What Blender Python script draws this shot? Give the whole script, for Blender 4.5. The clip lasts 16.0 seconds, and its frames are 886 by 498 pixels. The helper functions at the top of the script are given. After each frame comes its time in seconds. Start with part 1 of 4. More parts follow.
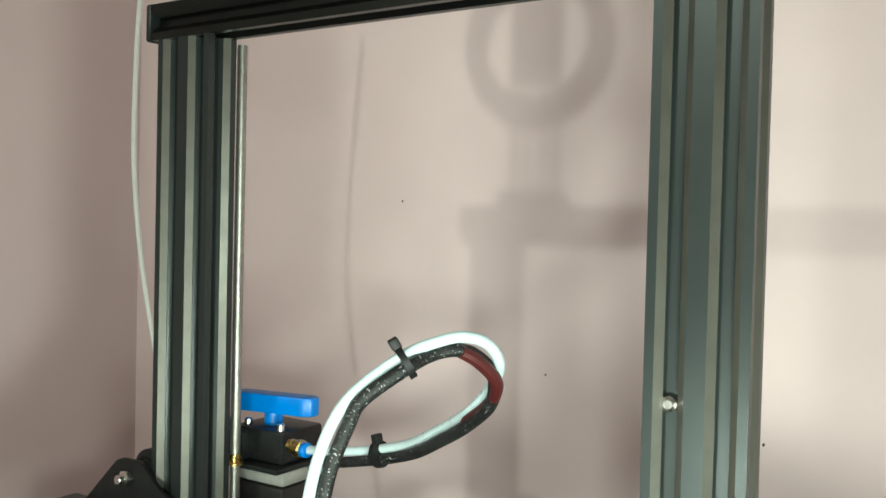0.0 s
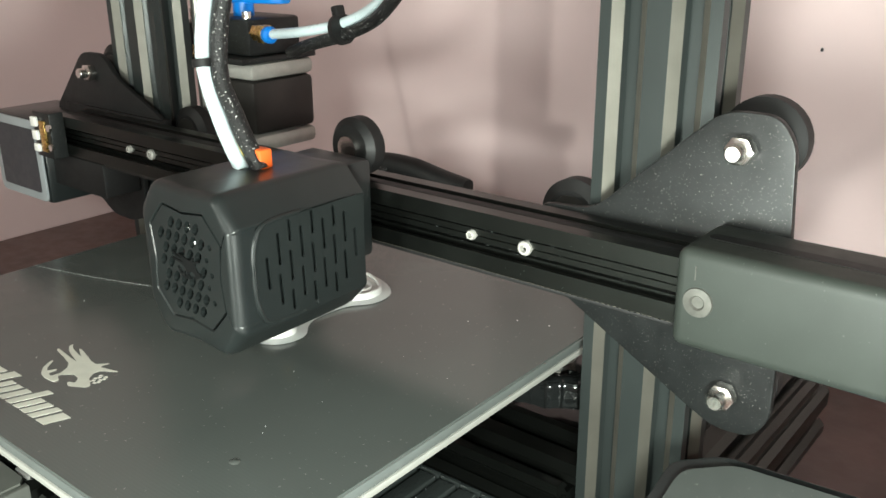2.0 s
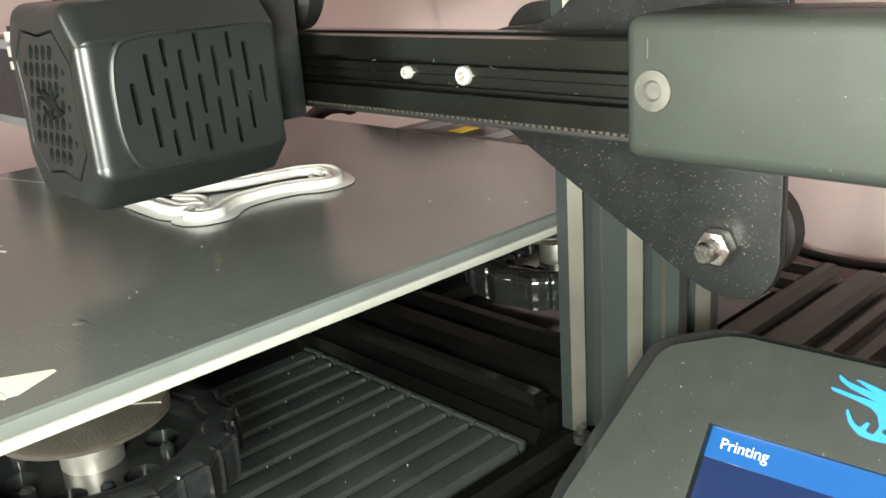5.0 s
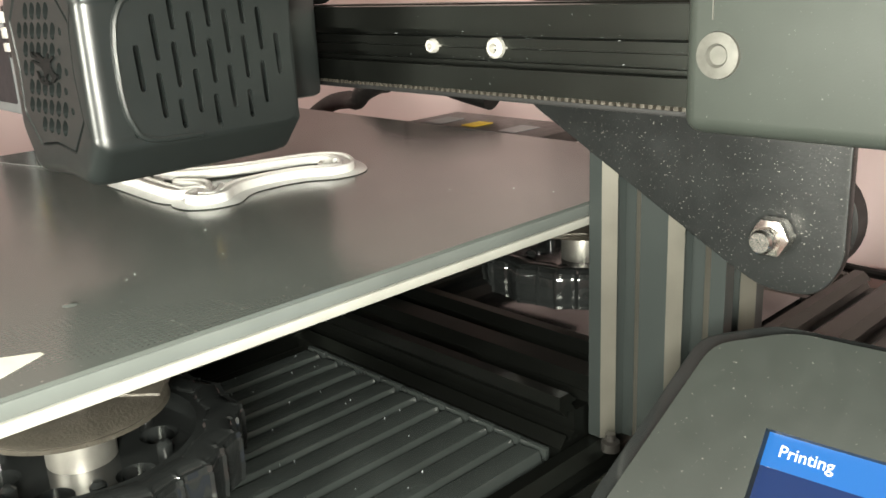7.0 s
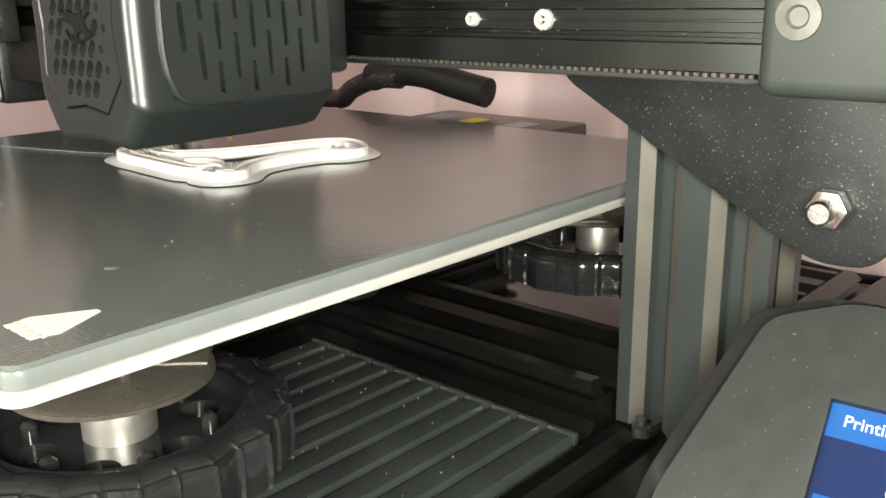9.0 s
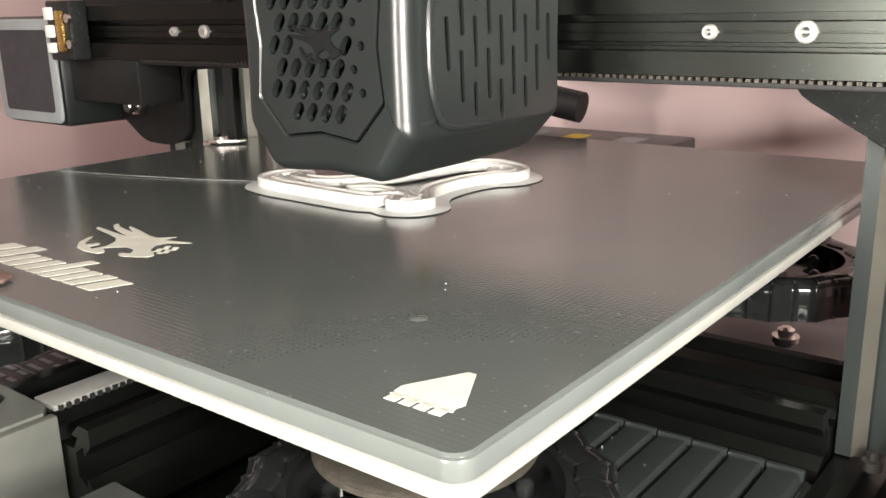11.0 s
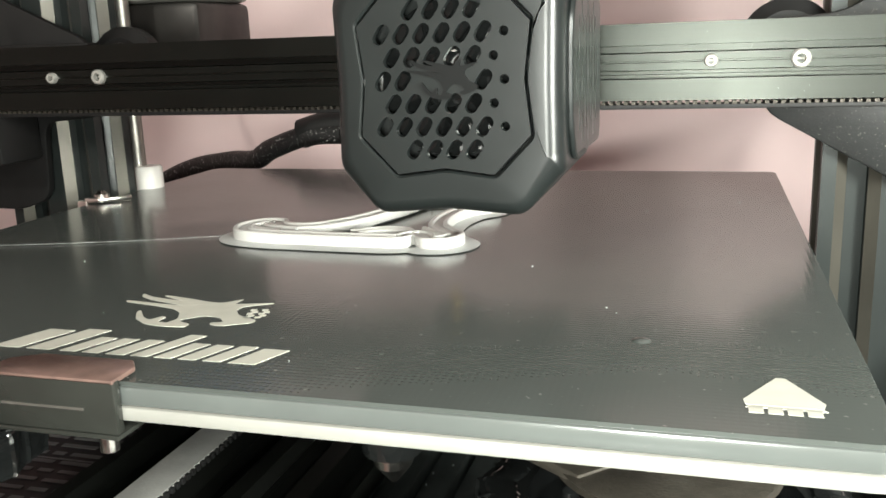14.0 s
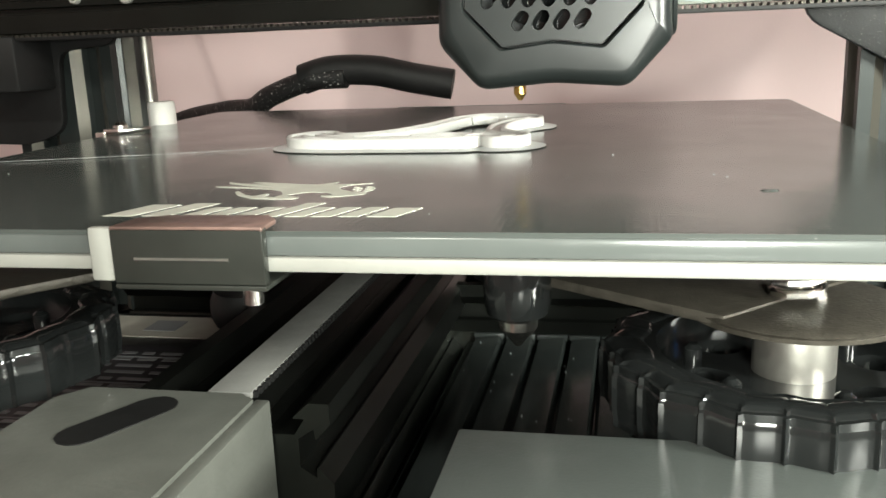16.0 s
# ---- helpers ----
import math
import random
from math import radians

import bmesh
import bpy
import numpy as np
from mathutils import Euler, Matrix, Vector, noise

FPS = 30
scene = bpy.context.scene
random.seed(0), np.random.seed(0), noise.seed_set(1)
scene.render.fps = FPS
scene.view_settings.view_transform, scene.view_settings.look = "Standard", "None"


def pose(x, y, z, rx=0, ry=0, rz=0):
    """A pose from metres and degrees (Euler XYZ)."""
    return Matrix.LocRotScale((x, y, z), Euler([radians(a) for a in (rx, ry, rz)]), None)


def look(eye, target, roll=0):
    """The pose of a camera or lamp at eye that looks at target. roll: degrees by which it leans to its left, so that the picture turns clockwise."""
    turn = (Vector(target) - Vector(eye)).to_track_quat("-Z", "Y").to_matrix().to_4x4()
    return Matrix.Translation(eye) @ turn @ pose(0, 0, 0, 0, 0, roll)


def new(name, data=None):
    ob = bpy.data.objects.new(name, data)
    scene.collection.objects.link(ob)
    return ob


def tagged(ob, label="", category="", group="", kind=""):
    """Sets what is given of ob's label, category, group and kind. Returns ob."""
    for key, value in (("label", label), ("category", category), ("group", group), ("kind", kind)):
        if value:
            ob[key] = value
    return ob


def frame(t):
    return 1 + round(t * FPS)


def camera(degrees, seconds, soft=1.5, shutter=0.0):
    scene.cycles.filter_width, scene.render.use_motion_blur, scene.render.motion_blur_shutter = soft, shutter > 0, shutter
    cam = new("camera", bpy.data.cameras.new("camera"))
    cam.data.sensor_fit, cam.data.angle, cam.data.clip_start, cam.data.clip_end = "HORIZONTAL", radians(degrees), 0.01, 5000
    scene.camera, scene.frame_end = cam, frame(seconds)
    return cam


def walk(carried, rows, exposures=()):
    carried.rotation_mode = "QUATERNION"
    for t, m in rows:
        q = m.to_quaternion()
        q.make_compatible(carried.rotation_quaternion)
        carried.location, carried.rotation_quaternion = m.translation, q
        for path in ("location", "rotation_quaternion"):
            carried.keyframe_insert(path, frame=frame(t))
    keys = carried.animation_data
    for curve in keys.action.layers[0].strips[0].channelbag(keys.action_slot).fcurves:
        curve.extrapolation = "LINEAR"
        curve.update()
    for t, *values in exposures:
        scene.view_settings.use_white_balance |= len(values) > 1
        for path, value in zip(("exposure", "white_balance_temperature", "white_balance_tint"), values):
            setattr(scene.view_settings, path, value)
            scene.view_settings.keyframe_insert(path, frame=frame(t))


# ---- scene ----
cam = camera(53.0, 16.0, soft=1.6)
PATH = [
    (0, pose(0.2410, -0.2831, 0.2175, 88.66, -1.36, 32.45)),
    (0.5, pose(0.2515, -0.2786, 0.2067, 80.91, -0.65, 33.75)),
    (1, pose(0.2434, -0.2738, 0.1824, 76.50, -0.35, 34.18)),
    (1.5, pose(0.2482, -0.2386, 0.1545, 73.52, -0.80, 36.39)),
    (2, pose(0.2664, -0.2054, 0.1427, 70.22, 0.37, 39.08)),
    (2.5, pose(0.2803, -0.1832, 0.1265, 68.92, 2.23, 41.60)),
    (3, pose(0.2961, -0.1627, 0.1132, 67.44, 3.92, 43.42)),
    (3.5, pose(0.2997, -0.1540, 0.1005, 68.37, 4.35, 43.70)),
    (4, pose(0.2976, -0.1467, 0.0889, 69.60, 4.28, 45.40)),
    (4.5, pose(0.2878, -0.1437, 0.0804, 70.96, 4.29, 45.74)),
    (7, pose(0.2617, -0.1374, 0.0624, 72.70, 2.61, 45.64)),
    (7.5, pose(0.2555, -0.1420, 0.0601, 72.98, 2.45, 44.77)),
    (8, pose(0.2518, -0.1471, 0.0560, 73.33, 1.85, 43.82)),
    (10.5, pose(0.1991, -0.1724, 0.0483, 74.99, 0.83, 39.48)),
    (11, pose(0.1744, -0.1849, 0.0518, 74.68, 1.19, 37.74)),
    (11.5, pose(0.1533, -0.1963, 0.0603, 75.04, 0.88, 33.71)),
    (12, pose(0.1374, -0.2001, 0.0612, 75.10, 1.01, 30.38)),
    (12.5, pose(0.1324, -0.2006, 0.0632, 75.06, 1.53, 27.53)),
    (13, pose(0.1241, -0.2118, 0.0571, 75.82, 1.85, 23.85)),
    (13.5, pose(0.1113, -0.2254, 0.0558, 75.78, 1.59, 19.47)),
    (14, pose(0.0912, -0.2246, 0.0524, 76.71, 2.03, 16.14)),
    (14.5, pose(0.0779, -0.2226, 0.0501, 76.33, 2.00, 13.07)),
    (15, pose(0.0736, -0.2335, 0.0545, 74.71, 2.47, 12.44)),
    (15.5, pose(0.0664, -0.2329, 0.0506, 74.36, 2.71, 12.63)),
    (16, pose(0.0572, -0.2378, 0.0292, 76.39, 2.23, 11.53)),
]
walk(cam, PATH, exposures=[(0.0, -0.14, 6100, -17), (0.5, -0.28, 6100, -15), (1.0, -0.33, 6150, -9), (2.0, 0.04, 6230, -4), (3.0, 0.28, 6400, -4), (4.5, 0.28, 6550, -2), (7.0, 0.38, 6800, 2),
                        (8.0, 0.38, 6800, 2), (10.5, 0.28, 6800, 10), (12.0, 0.42, 6420, 7), (13.5, 0.20, 6420, 3), (16.0, 0.16, 6500, 0)])

# ---------------------------------------------------------------- light
world = bpy.data.worlds.new("room_world")
scene.world = world
world.use_nodes = True
world.node_tree.nodes["Background"].inputs[0].default_value = (0.9, 0.85, 0.8, 1)
world.node_tree.nodes["Background"].inputs[1].default_value = 0.006


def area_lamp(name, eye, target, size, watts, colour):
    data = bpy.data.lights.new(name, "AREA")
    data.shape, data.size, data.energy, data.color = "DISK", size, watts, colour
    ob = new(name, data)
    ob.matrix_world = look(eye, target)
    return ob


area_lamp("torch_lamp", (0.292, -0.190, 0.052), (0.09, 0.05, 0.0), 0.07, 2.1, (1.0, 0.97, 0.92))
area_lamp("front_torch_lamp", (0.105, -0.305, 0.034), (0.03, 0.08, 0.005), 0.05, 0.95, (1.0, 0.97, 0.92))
area_lamp("high_torch_lamp", (0.285, -0.330, 0.190), (0.0, 0.345, 0.42), 0.045, 1.7, (1.0, 0.97, 0.92))
area_lamp("wall_lamp", (-0.35, -1.80, 1.02), (0.0, 0.3, 0.1), 0.07, 10.5, (1.0, 0.94, 0.87))


# ---------------------------------------------------------------- materials
def mat(name, colour, rough=0.5, metal=0.0, spec=0.5, var=0.12, scale=60.0, bump=0.0, bump_scale=400.0,
        speck=0.0, speck_scale=900.0, speck_colour=(0.6, 0.6, 0.55), trans=0.0, coat=0.0, rough_var=0.1, emit=None):
    m = bpy.data.materials.new(name)
    m.use_nodes = True
    nt = m.node_tree
    b = nt.nodes["Principled BSDF"]
    b.inputs["Roughness"].default_value = rough
    b.inputs["Metallic"].default_value = metal
    b.inputs["Specular IOR Level"].default_value = spec
    b.inputs["Transmission Weight"].default_value = trans
    b.inputs["Coat Weight"].default_value = coat
    tc = nt.nodes.new("ShaderNodeTexCoord")
    src = tc.outputs["Object"]
    n1 = nt.nodes.new("ShaderNodeTexNoise")
    n1.inputs["Scale"].default_value = scale
    n1.inputs["Detail"].default_value = 6.0
    nt.links.new(src, n1.inputs["Vector"])
    ramp = nt.nodes.new("ShaderNodeValToRGB")
    lo = [max(0.0, c * (1 - var)) for c in colour]
    hi = [min(1.0, c * (1 + var)) for c in colour]
    ramp.color_ramp.elements[0].position, ramp.color_ramp.elements[0].color = 0.3, (*lo, 1)
    ramp.color_ramp.elements[1].position, ramp.color_ramp.elements[1].color = 0.7, (*hi, 1)
    nt.links.new(n1.outputs["Fac"], ramp.inputs["Fac"])
    out = ramp.outputs["Color"]
    if speck > 0:
        n3 = nt.nodes.new("ShaderNodeTexNoise")
        n3.inputs["Scale"].default_value = speck_scale
        n3.inputs["Detail"].default_value = 2.0
        nt.links.new(src, n3.inputs["Vector"])
        r3 = nt.nodes.new("ShaderNodeValToRGB")
        r3.color_ramp.elements[0].position = 1.0 - 0.5 * speck - 0.28
        r3.color_ramp.elements[1].position = 1.0 - 0.5 * speck - 0.22
        nt.links.new(n3.outputs["Fac"], r3.inputs["Fac"])
        mix = nt.nodes.new("ShaderNodeMixRGB")
        mix.inputs["Color2"].default_value = (*speck_colour, 1)
        nt.links.new(r3.outputs["Color"], mix.inputs["Fac"])
        nt.links.new(out, mix.inputs["Color1"])
        out = mix.outputs["Color"]
    nt.links.new(out, b.inputs["Base Color"])
    if rough_var > 0:
        mr = nt.nodes.new("ShaderNodeMapRange")
        mr.inputs["To Min"].default_value = max(0.02, rough - rough_var)
        mr.inputs["To Max"].default_value = min(1.0, rough + rough_var)
        n4 = nt.nodes.new("ShaderNodeTexNoise")
        n4.inputs["Scale"].default_value = scale * 3.1
        nt.links.new(src, n4.inputs["Vector"])
        nt.links.new(n4.outputs["Fac"], mr.inputs["Value"])
        nt.links.new(mr.outputs["Result"], b.inputs["Roughness"])
    if bump > 0:
        n2 = nt.nodes.new("ShaderNodeTexNoise")
        n2.inputs["Scale"].default_value = bump_scale
        n2.inputs["Detail"].default_value = 4.0
        nt.links.new(src, n2.inputs["Vector"])
        bp = nt.nodes.new("ShaderNodeBump")
        bp.inputs["Strength"].default_value = bump
        bp.inputs["Distance"].default_value = 0.001
        nt.links.new(n2.outputs["Fac"], bp.inputs["Height"])
        nt.links.new(bp.outputs["Normal"], b.inputs["Normal"])
    if emit:
        b.inputs["Emission Color"].default_value = (*emit[0], 1)
        b.inputs["Emission Strength"].default_value = emit[1]
    return m


M_WALL = mat("pink_wall_paint", (0.80, 0.640, 0.638), rough=0.7, spec=0.3, var=0.055, scale=7.0, bump=0.35, bump_scale=70.0)
# same pink a tenth darker: the side wall's shade is in the colour
M_WALL_SHADED = mat("shaded_pink_wall_paint", (0.72, 0.580, 0.575), rough=0.8, spec=0.2, var=0.05, scale=4.0, bump=0.25, bump_scale=80.0)
M_CEIL = mat("white_ceiling_paint", (0.75, 0.74, 0.70), rough=0.9, var=0.03, scale=3.0)
M_FLOOR = mat("brown_floor", (0.22, 0.16, 0.12), rough=0.5, var=0.2, scale=6.0)
M_TABLE = mat("dark_brown_table_laminate", (0.085, 0.045, 0.038), rough=0.38, var=0.25, scale=30.0, bump=0.08, bump_scale=200.0)
M_ALU = mat("black_anodised_aluminium", (0.026, 0.031, 0.030), rough=0.34, metal=0.30, spec=0.4, var=0.10, scale=25.0, bump=0.03, bump_scale=1500.0, rough_var=0.04)
M_SLOPE = mat("bright_slope_aluminium", (0.104, 0.099, 0.084), rough=0.40, metal=0.55, spec=0.5, var=0.12, scale=60.0, bump=0.04, bump_scale=1200.0)
M_RAIL = mat("black_anodised_rail", (0.036, 0.039, 0.035), rough=0.33, metal=0.95, spec=0.5, var=0.10, scale=25.0, bump=0.03, bump_scale=1500.0, rough_var=0.04)
M_BLACK = mat("black_powder_coat", (0.009, 0.010, 0.010), rough=0.42, spec=0.35, var=0.2, scale=120.0, bump=0.08, bump_scale=1800.0,
              speck=0.10, speck_scale=1900.0, speck_colour=(0.16, 0.16, 0.145))
M_PLASTIC = mat("matte_black_plastic", (0.010, 0.0122, 0.0122), rough=0.36, spec=0.5, var=0.15, scale=80.0, bump=0.015, bump_scale=4000.0, rough_var=0.04)
M_SHROUD = mat("satin_black_shroud_plastic", (0.0105, 0.0128, 0.0126), rough=0.34, spec=0.5, var=0.10, scale=80.0, bump=0.015, bump_scale=4000.0, rough_var=0.03)
M_EMBLEM = mat("matte_black_emblem", (0.0045, 0.0050, 0.0050), rough=0.55, spec=0.18, var=0.10, scale=80.0, bump=0.01, bump_scale=4000.0)
M_CASTALU = mat("grey_cast_aluminium", (0.42, 0.41, 0.38), rough=0.5, metal=0.3, var=0.08, scale=200.0)
M_BELT = mat("grey_rubber_belt", (0.15, 0.15, 0.142), rough=0.55, var=0.10, scale=200.0, bump=0.1, bump_scale=1500.0)
M_DRAWER = mat("satin_grey_drawer_plastic", (0.075, 0.085, 0.080), rough=0.4, spec=0.5, var=0.10, scale=50.0, bump=0.05, bump_scale=1500.0)
M_BRACKET = mat("brushed_grey_bracket_metal", (0.135, 0.140, 0.125), rough=0.42, metal=0.35, var=0.15, scale=70.0, bump=0.06, bump_scale=900.0)
M_GREYPLASTIC = mat("dark_grey_plastic", (0.023, 0.0275, 0.0235), rough=0.52, spec=0.35, var=0.08, scale=70.0, bump=0.04, bump_scale=2600.0, speck=0.012, speck_scale=1700.0, speck_colour=(0.13, 0.13, 0.12))
M_BEZEL = mat("dark_satin_bezel_plastic", (0.0095, 0.0125, 0.0105), rough=0.46, spec=0.35, var=0.08, scale=70.0, bump=0.03, bump_scale=2600.0, speck=0.01, speck_scale=1300.0, speck_colour=(0.10, 0.10, 0.09))
M_SOFTBLACK = mat("soft_black_rubber", (0.008, 0.008, 0.008), rough=0.55, spec=0.3, var=0.2, scale=90.0)
M_GLOSSBLACK = mat("glossy_black_plastic", (0.010, 0.011, 0.011), rough=0.11, spec=0.6, var=0.2, scale=90.0, rough_var=0.05)
M_COVER = mat("satin_black_cover_plastic", (0.025, 0.029, 0.028), rough=0.20, spec=0.6, var=0.15, scale=60.0, bump=0.04, bump_scale=1200.0, rough_var=0.08)
M_STEEL = mat("bright_steel", (0.72, 0.70, 0.66), rough=0.22, metal=1.0, var=0.08, scale=300.0, bump=0.05, bump_scale=900.0)
M_DULLSTEEL = mat("dull_nickel_steel", (0.36, 0.35, 0.32), rough=0.42, metal=0.9, var=0.1, scale=300.0)
M_DISC = mat("dull_brownish_steel", (0.060, 0.054, 0.044), rough=0.45, metal=0.4, var=0.2, scale=400.0, bump=0.25, bump_scale=1500.0)
M_CAPSCREW = mat("tarnished_nickel", (0.095, 0.094, 0.084), rough=0.5, metal=0.5, var=0.15, scale=500.0)
M_BRASS = mat("brass", (0.70, 0.48, 0.16), rough=0.28, metal=1.0, var=0.1, scale=200.0)
M_COAT = mat("dark_carborundum_coating", (0.067, 0.075, 0.070), rough=0.17, spec=0.6, var=0.06, scale=14.0, speck=0.05, speck_scale=600.0, speck_colour=(0.16, 0.16, 0.15), bump=0.05, bump_scale=2600.0, rough_var=0.06)
M_GLASS = mat("pale_green_glass_edge", (0.100, 0.110, 0.105), rough=0.2, spec=0.5, var=0.12, scale=40.0)
M_PLATE = mat("bare_aluminium_edge", (0.29, 0.29, 0.265), rough=0.45, metal=0.1, var=0.06, scale=120.0, bump=0.05, bump_scale=600.0)
M_LOGO = mat("pale_printed_ink", (0.48, 0.48, 0.42), rough=0.6, spec=0.3, var=0.06, scale=200.0, bump=0.05, bump_scale=2000.0)
M_WHITE = mat("white_printed_plastic", (0.56, 0.56, 0.54), rough=0.42, spec=0.5, var=0.03, scale=300.0, bump=0.25, bump_scale=900.0)
M_BRIM = mat("thin_translucent_white_plastic", (0.50, 0.52, 0.51), rough=0.35, spec=0.5, var=0.05, scale=300.0)
M_TUBE = mat("milky_white_tube", (0.52, 0.61, 0.63), rough=0.3, spec=0.5, var=0.04, scale=100.0)
M_BLUE = mat("bright_blue_plastic", (0.012, 0.18, 0.62), rough=0.38, spec=0.5, var=0.1, scale=100.0)
M_ORANGE = mat("orange_tape", (0.80, 0.13, 0.02), rough=0.45, var=0.1, scale=200.0)
M_YELLOW = mat("yellow_wire", (0.75, 0.55, 0.05), rough=0.4, var=0.1, scale=200.0)
M_REDWIRE = mat("dark_red_wire", (0.055, 0.006, 0.006), rough=0.5, var=0.3, scale=900.0)
M_LABEL = mat("grey_label_plate", (0.27, 0.29, 0.30), rough=0.5, var=0.08, scale=60.0)
M_DARKINK = mat("faded_black_ink", (0.03, 0.03, 0.035), rough=0.5, var=0.1, scale=100.0)
M_MOTOR = mat("black_motor_steel", (0.028, 0.026, 0.024), rough=0.35, metal=0.3, var=0.15, scale=100.0)
M_CLIP = mat("dark_spring_steel_clip", (0.030, 0.032, 0.028), rough=0.22, metal=0.2, spec=0.6, var=0.15, scale=100.0, rough_var=0.05)
M_CLIPTOP = mat("worn_brown_spring_steel", (0.20, 0.13, 0.11), rough=0.35, metal=0.4, var=0.25, scale=250.0)
M_SCREEN_BLUE = mat("lit_blue_screen", (0.01, 0.03, 0.1), rough=0.12, var=0.0, emit=((0.0, 0.165, 0.50), 0.58), rough_var=0)
M_SCREEN_DARK = mat("lit_dark_blue_screen", (0.005, 0.01, 0.03), rough=0.12, var=0.0, emit=((0.012, 0.03, 0.13), 0.5), rough_var=0)
M_SCREEN_TEXT = mat("lit_white_screen_text", (0.3, 0.3, 0.3), rough=0.3, var=0.0, emit=((0.75, 0.88, 1.0), 1.0), rough_var=0)
M_LOGOBLUE = mat("sky_blue_printed_ink", (0.006, 0.145, 0.42), rough=0.45, var=0.05, scale=200.0)
M_WHITECABLE = mat("white_cable", (0.75, 0.74, 0.70), rough=0.4, var=0.04, scale=100.0)


nt = M_COAT.node_tree
vor = nt.nodes.new("ShaderNodeTexVoronoi")
vor.inputs["Scale"].default_value = 820.0
vor.inputs["Randomness"].default_value = 0.12
tcn = nt.nodes.new("ShaderNodeTexCoord")
nt.links.new(tcn.outputs["Object"], vor.inputs["Vector"])
dots = nt.nodes.new("ShaderNodeBump")
dots.inputs["Strength"].default_value = 0.065
dots.inputs["Distance"].default_value = 0.0004
nt.links.new(vor.outputs["Distance"], dots.inputs["Height"])
nt.links.new(dots.outputs["Normal"], nt.nodes["Principled BSDF"].inputs["Normal"])

M_BRAID = mat("black_braided_sleeve", (0.006, 0.006, 0.006), rough=0.5, spec=0.4, var=0.3, scale=500.0, bump=0.5, bump_scale=1400.0, speck=0.16, speck_scale=1100.0, speck_colour=(0.42, 0.42, 0.40))


# ---------------------------------------------------------------- mesh helpers
def smooth(ob):
    for p in ob.data.polygons:
        p.use_smooth = True
    ob.data.set_sharp_from_angle(angle=radians(32))
    return ob


def link(name, bm, material):
    bmesh.ops.recalc_face_normals(bm, faces=bm.faces)
    me = bpy.data.meshes.new(name)
    bm.to_mesh(me)
    bm.free()
    me.materials.append(material)
    return smooth(new(name, me))


def part(name, bm, material, parent, label=""):
    ob = link(name, bm, material)
    ob.parent = parent
    if label:
        ob["label"] = label
    return ob


def thing(name, label, category, group=""):
    ob = new(name)
    ob.empty_display_size = 0.01
    return tagged(ob, label, category, group)


def bevel_new(bm, faces, width, seg=2):
    if width > 0:
        bm.normal_update()
        edges = list({e for f in faces for e in f.edges if len(e.link_faces) == 2 and e.calc_face_angle(0) > 0.5})
        bmesh.ops.bevel(bm, geom=edges, offset=width, segments=seg, profile=0.5, affect="EDGES", clamp_overlap=True)


def box(x0, x1, y0, y1, z0, z1, bevel=0.0, bm=None, seg=2, m=None):
    bm = bm or bmesh.new()
    v = [bm.verts.new(c) for c in ((x0, y0, z0), (x1, y0, z0), (x1, y1, z0), (x0, y1, z0), (x0, y0, z1), (x1, y0, z1), (x1, y1, z1), (x0, y1, z1))]
    faces = [bm.faces.new([v[i] for i in q]) for q in ((3, 2, 1, 0), (4, 5, 6, 7), (0, 1, 5, 4), (1, 2, 6, 5), (2, 3, 7, 6), (3, 0, 4, 7))]
    if m is not None:
        bmesh.ops.transform(bm, matrix=m, verts=v)
    bevel_new(bm, faces, bevel, seg)
    return bm


AX = {"x": lambda a, b, h: (h, a, b), "y": lambda a, b, h: (a, h, b), "z": lambda a, b, h: (a, b, h)}


def prism(points, axis, h0, h1, bevel=0.0, bm=None, seg=2):
    """A polygon in the plane square to the axis, drawn out from h0 to h1."""
    bm = bm or bmesh.new()
    f = AX[axis]
    lo = [bm.verts.new(f(a, b, h0)) for a, b in points]
    hi = [bm.verts.new(f(a, b, h1)) for a, b in points]
    faces = [bm.faces.new(lo[::-1]), bm.faces.new(hi)]
    n = len(points)
    faces += [bm.faces.new((lo[i], lo[(i + 1) % n], hi[(i + 1) % n], hi[i])) for i in range(n)]
    if bevel > 0:
        bmesh.ops.recalc_face_normals(bm, faces=faces)
        bevel_new(bm, faces, bevel, seg)
    return bm


def circle(cx, cy, r, n=24, squash=1.0, start=0.0):
    return [(cx + r * math.cos(start + 2 * math.pi * i / n), cy + r * squash * math.sin(start + 2 * math.pi * i / n)) for i in range(n)]


def cyl(c, r, h0, h1, axis="z", n=24, bevel=0.0, bm=None):
    return prism(circle(c[0], c[1], r, n), axis, h0, h1, bevel, bm)


def lathe(profile, centre, axis="z", n=32, bm=None):
    """A profile of (radius, height) turned round an axis through centre."""
    bm = bm or bmesh.new()
    f = AX[axis]
    rings = []
    for r, h in profile:
        rings.append([bm.verts.new(Vector(centre) + Vector(f(r * math.cos(2 * math.pi * i / n), r * math.sin(2 * math.pi * i / n), h))) for i in range(n)])
    for a, b in zip(rings, rings[1:]):
        for i in range(n):
            bm.faces.new((a[i], a[(i + 1) % n], b[(i + 1) % n], b[i]))
    bm.faces.new(rings[0][::-1])
    bm.faces.new(rings[-1])
    return bm


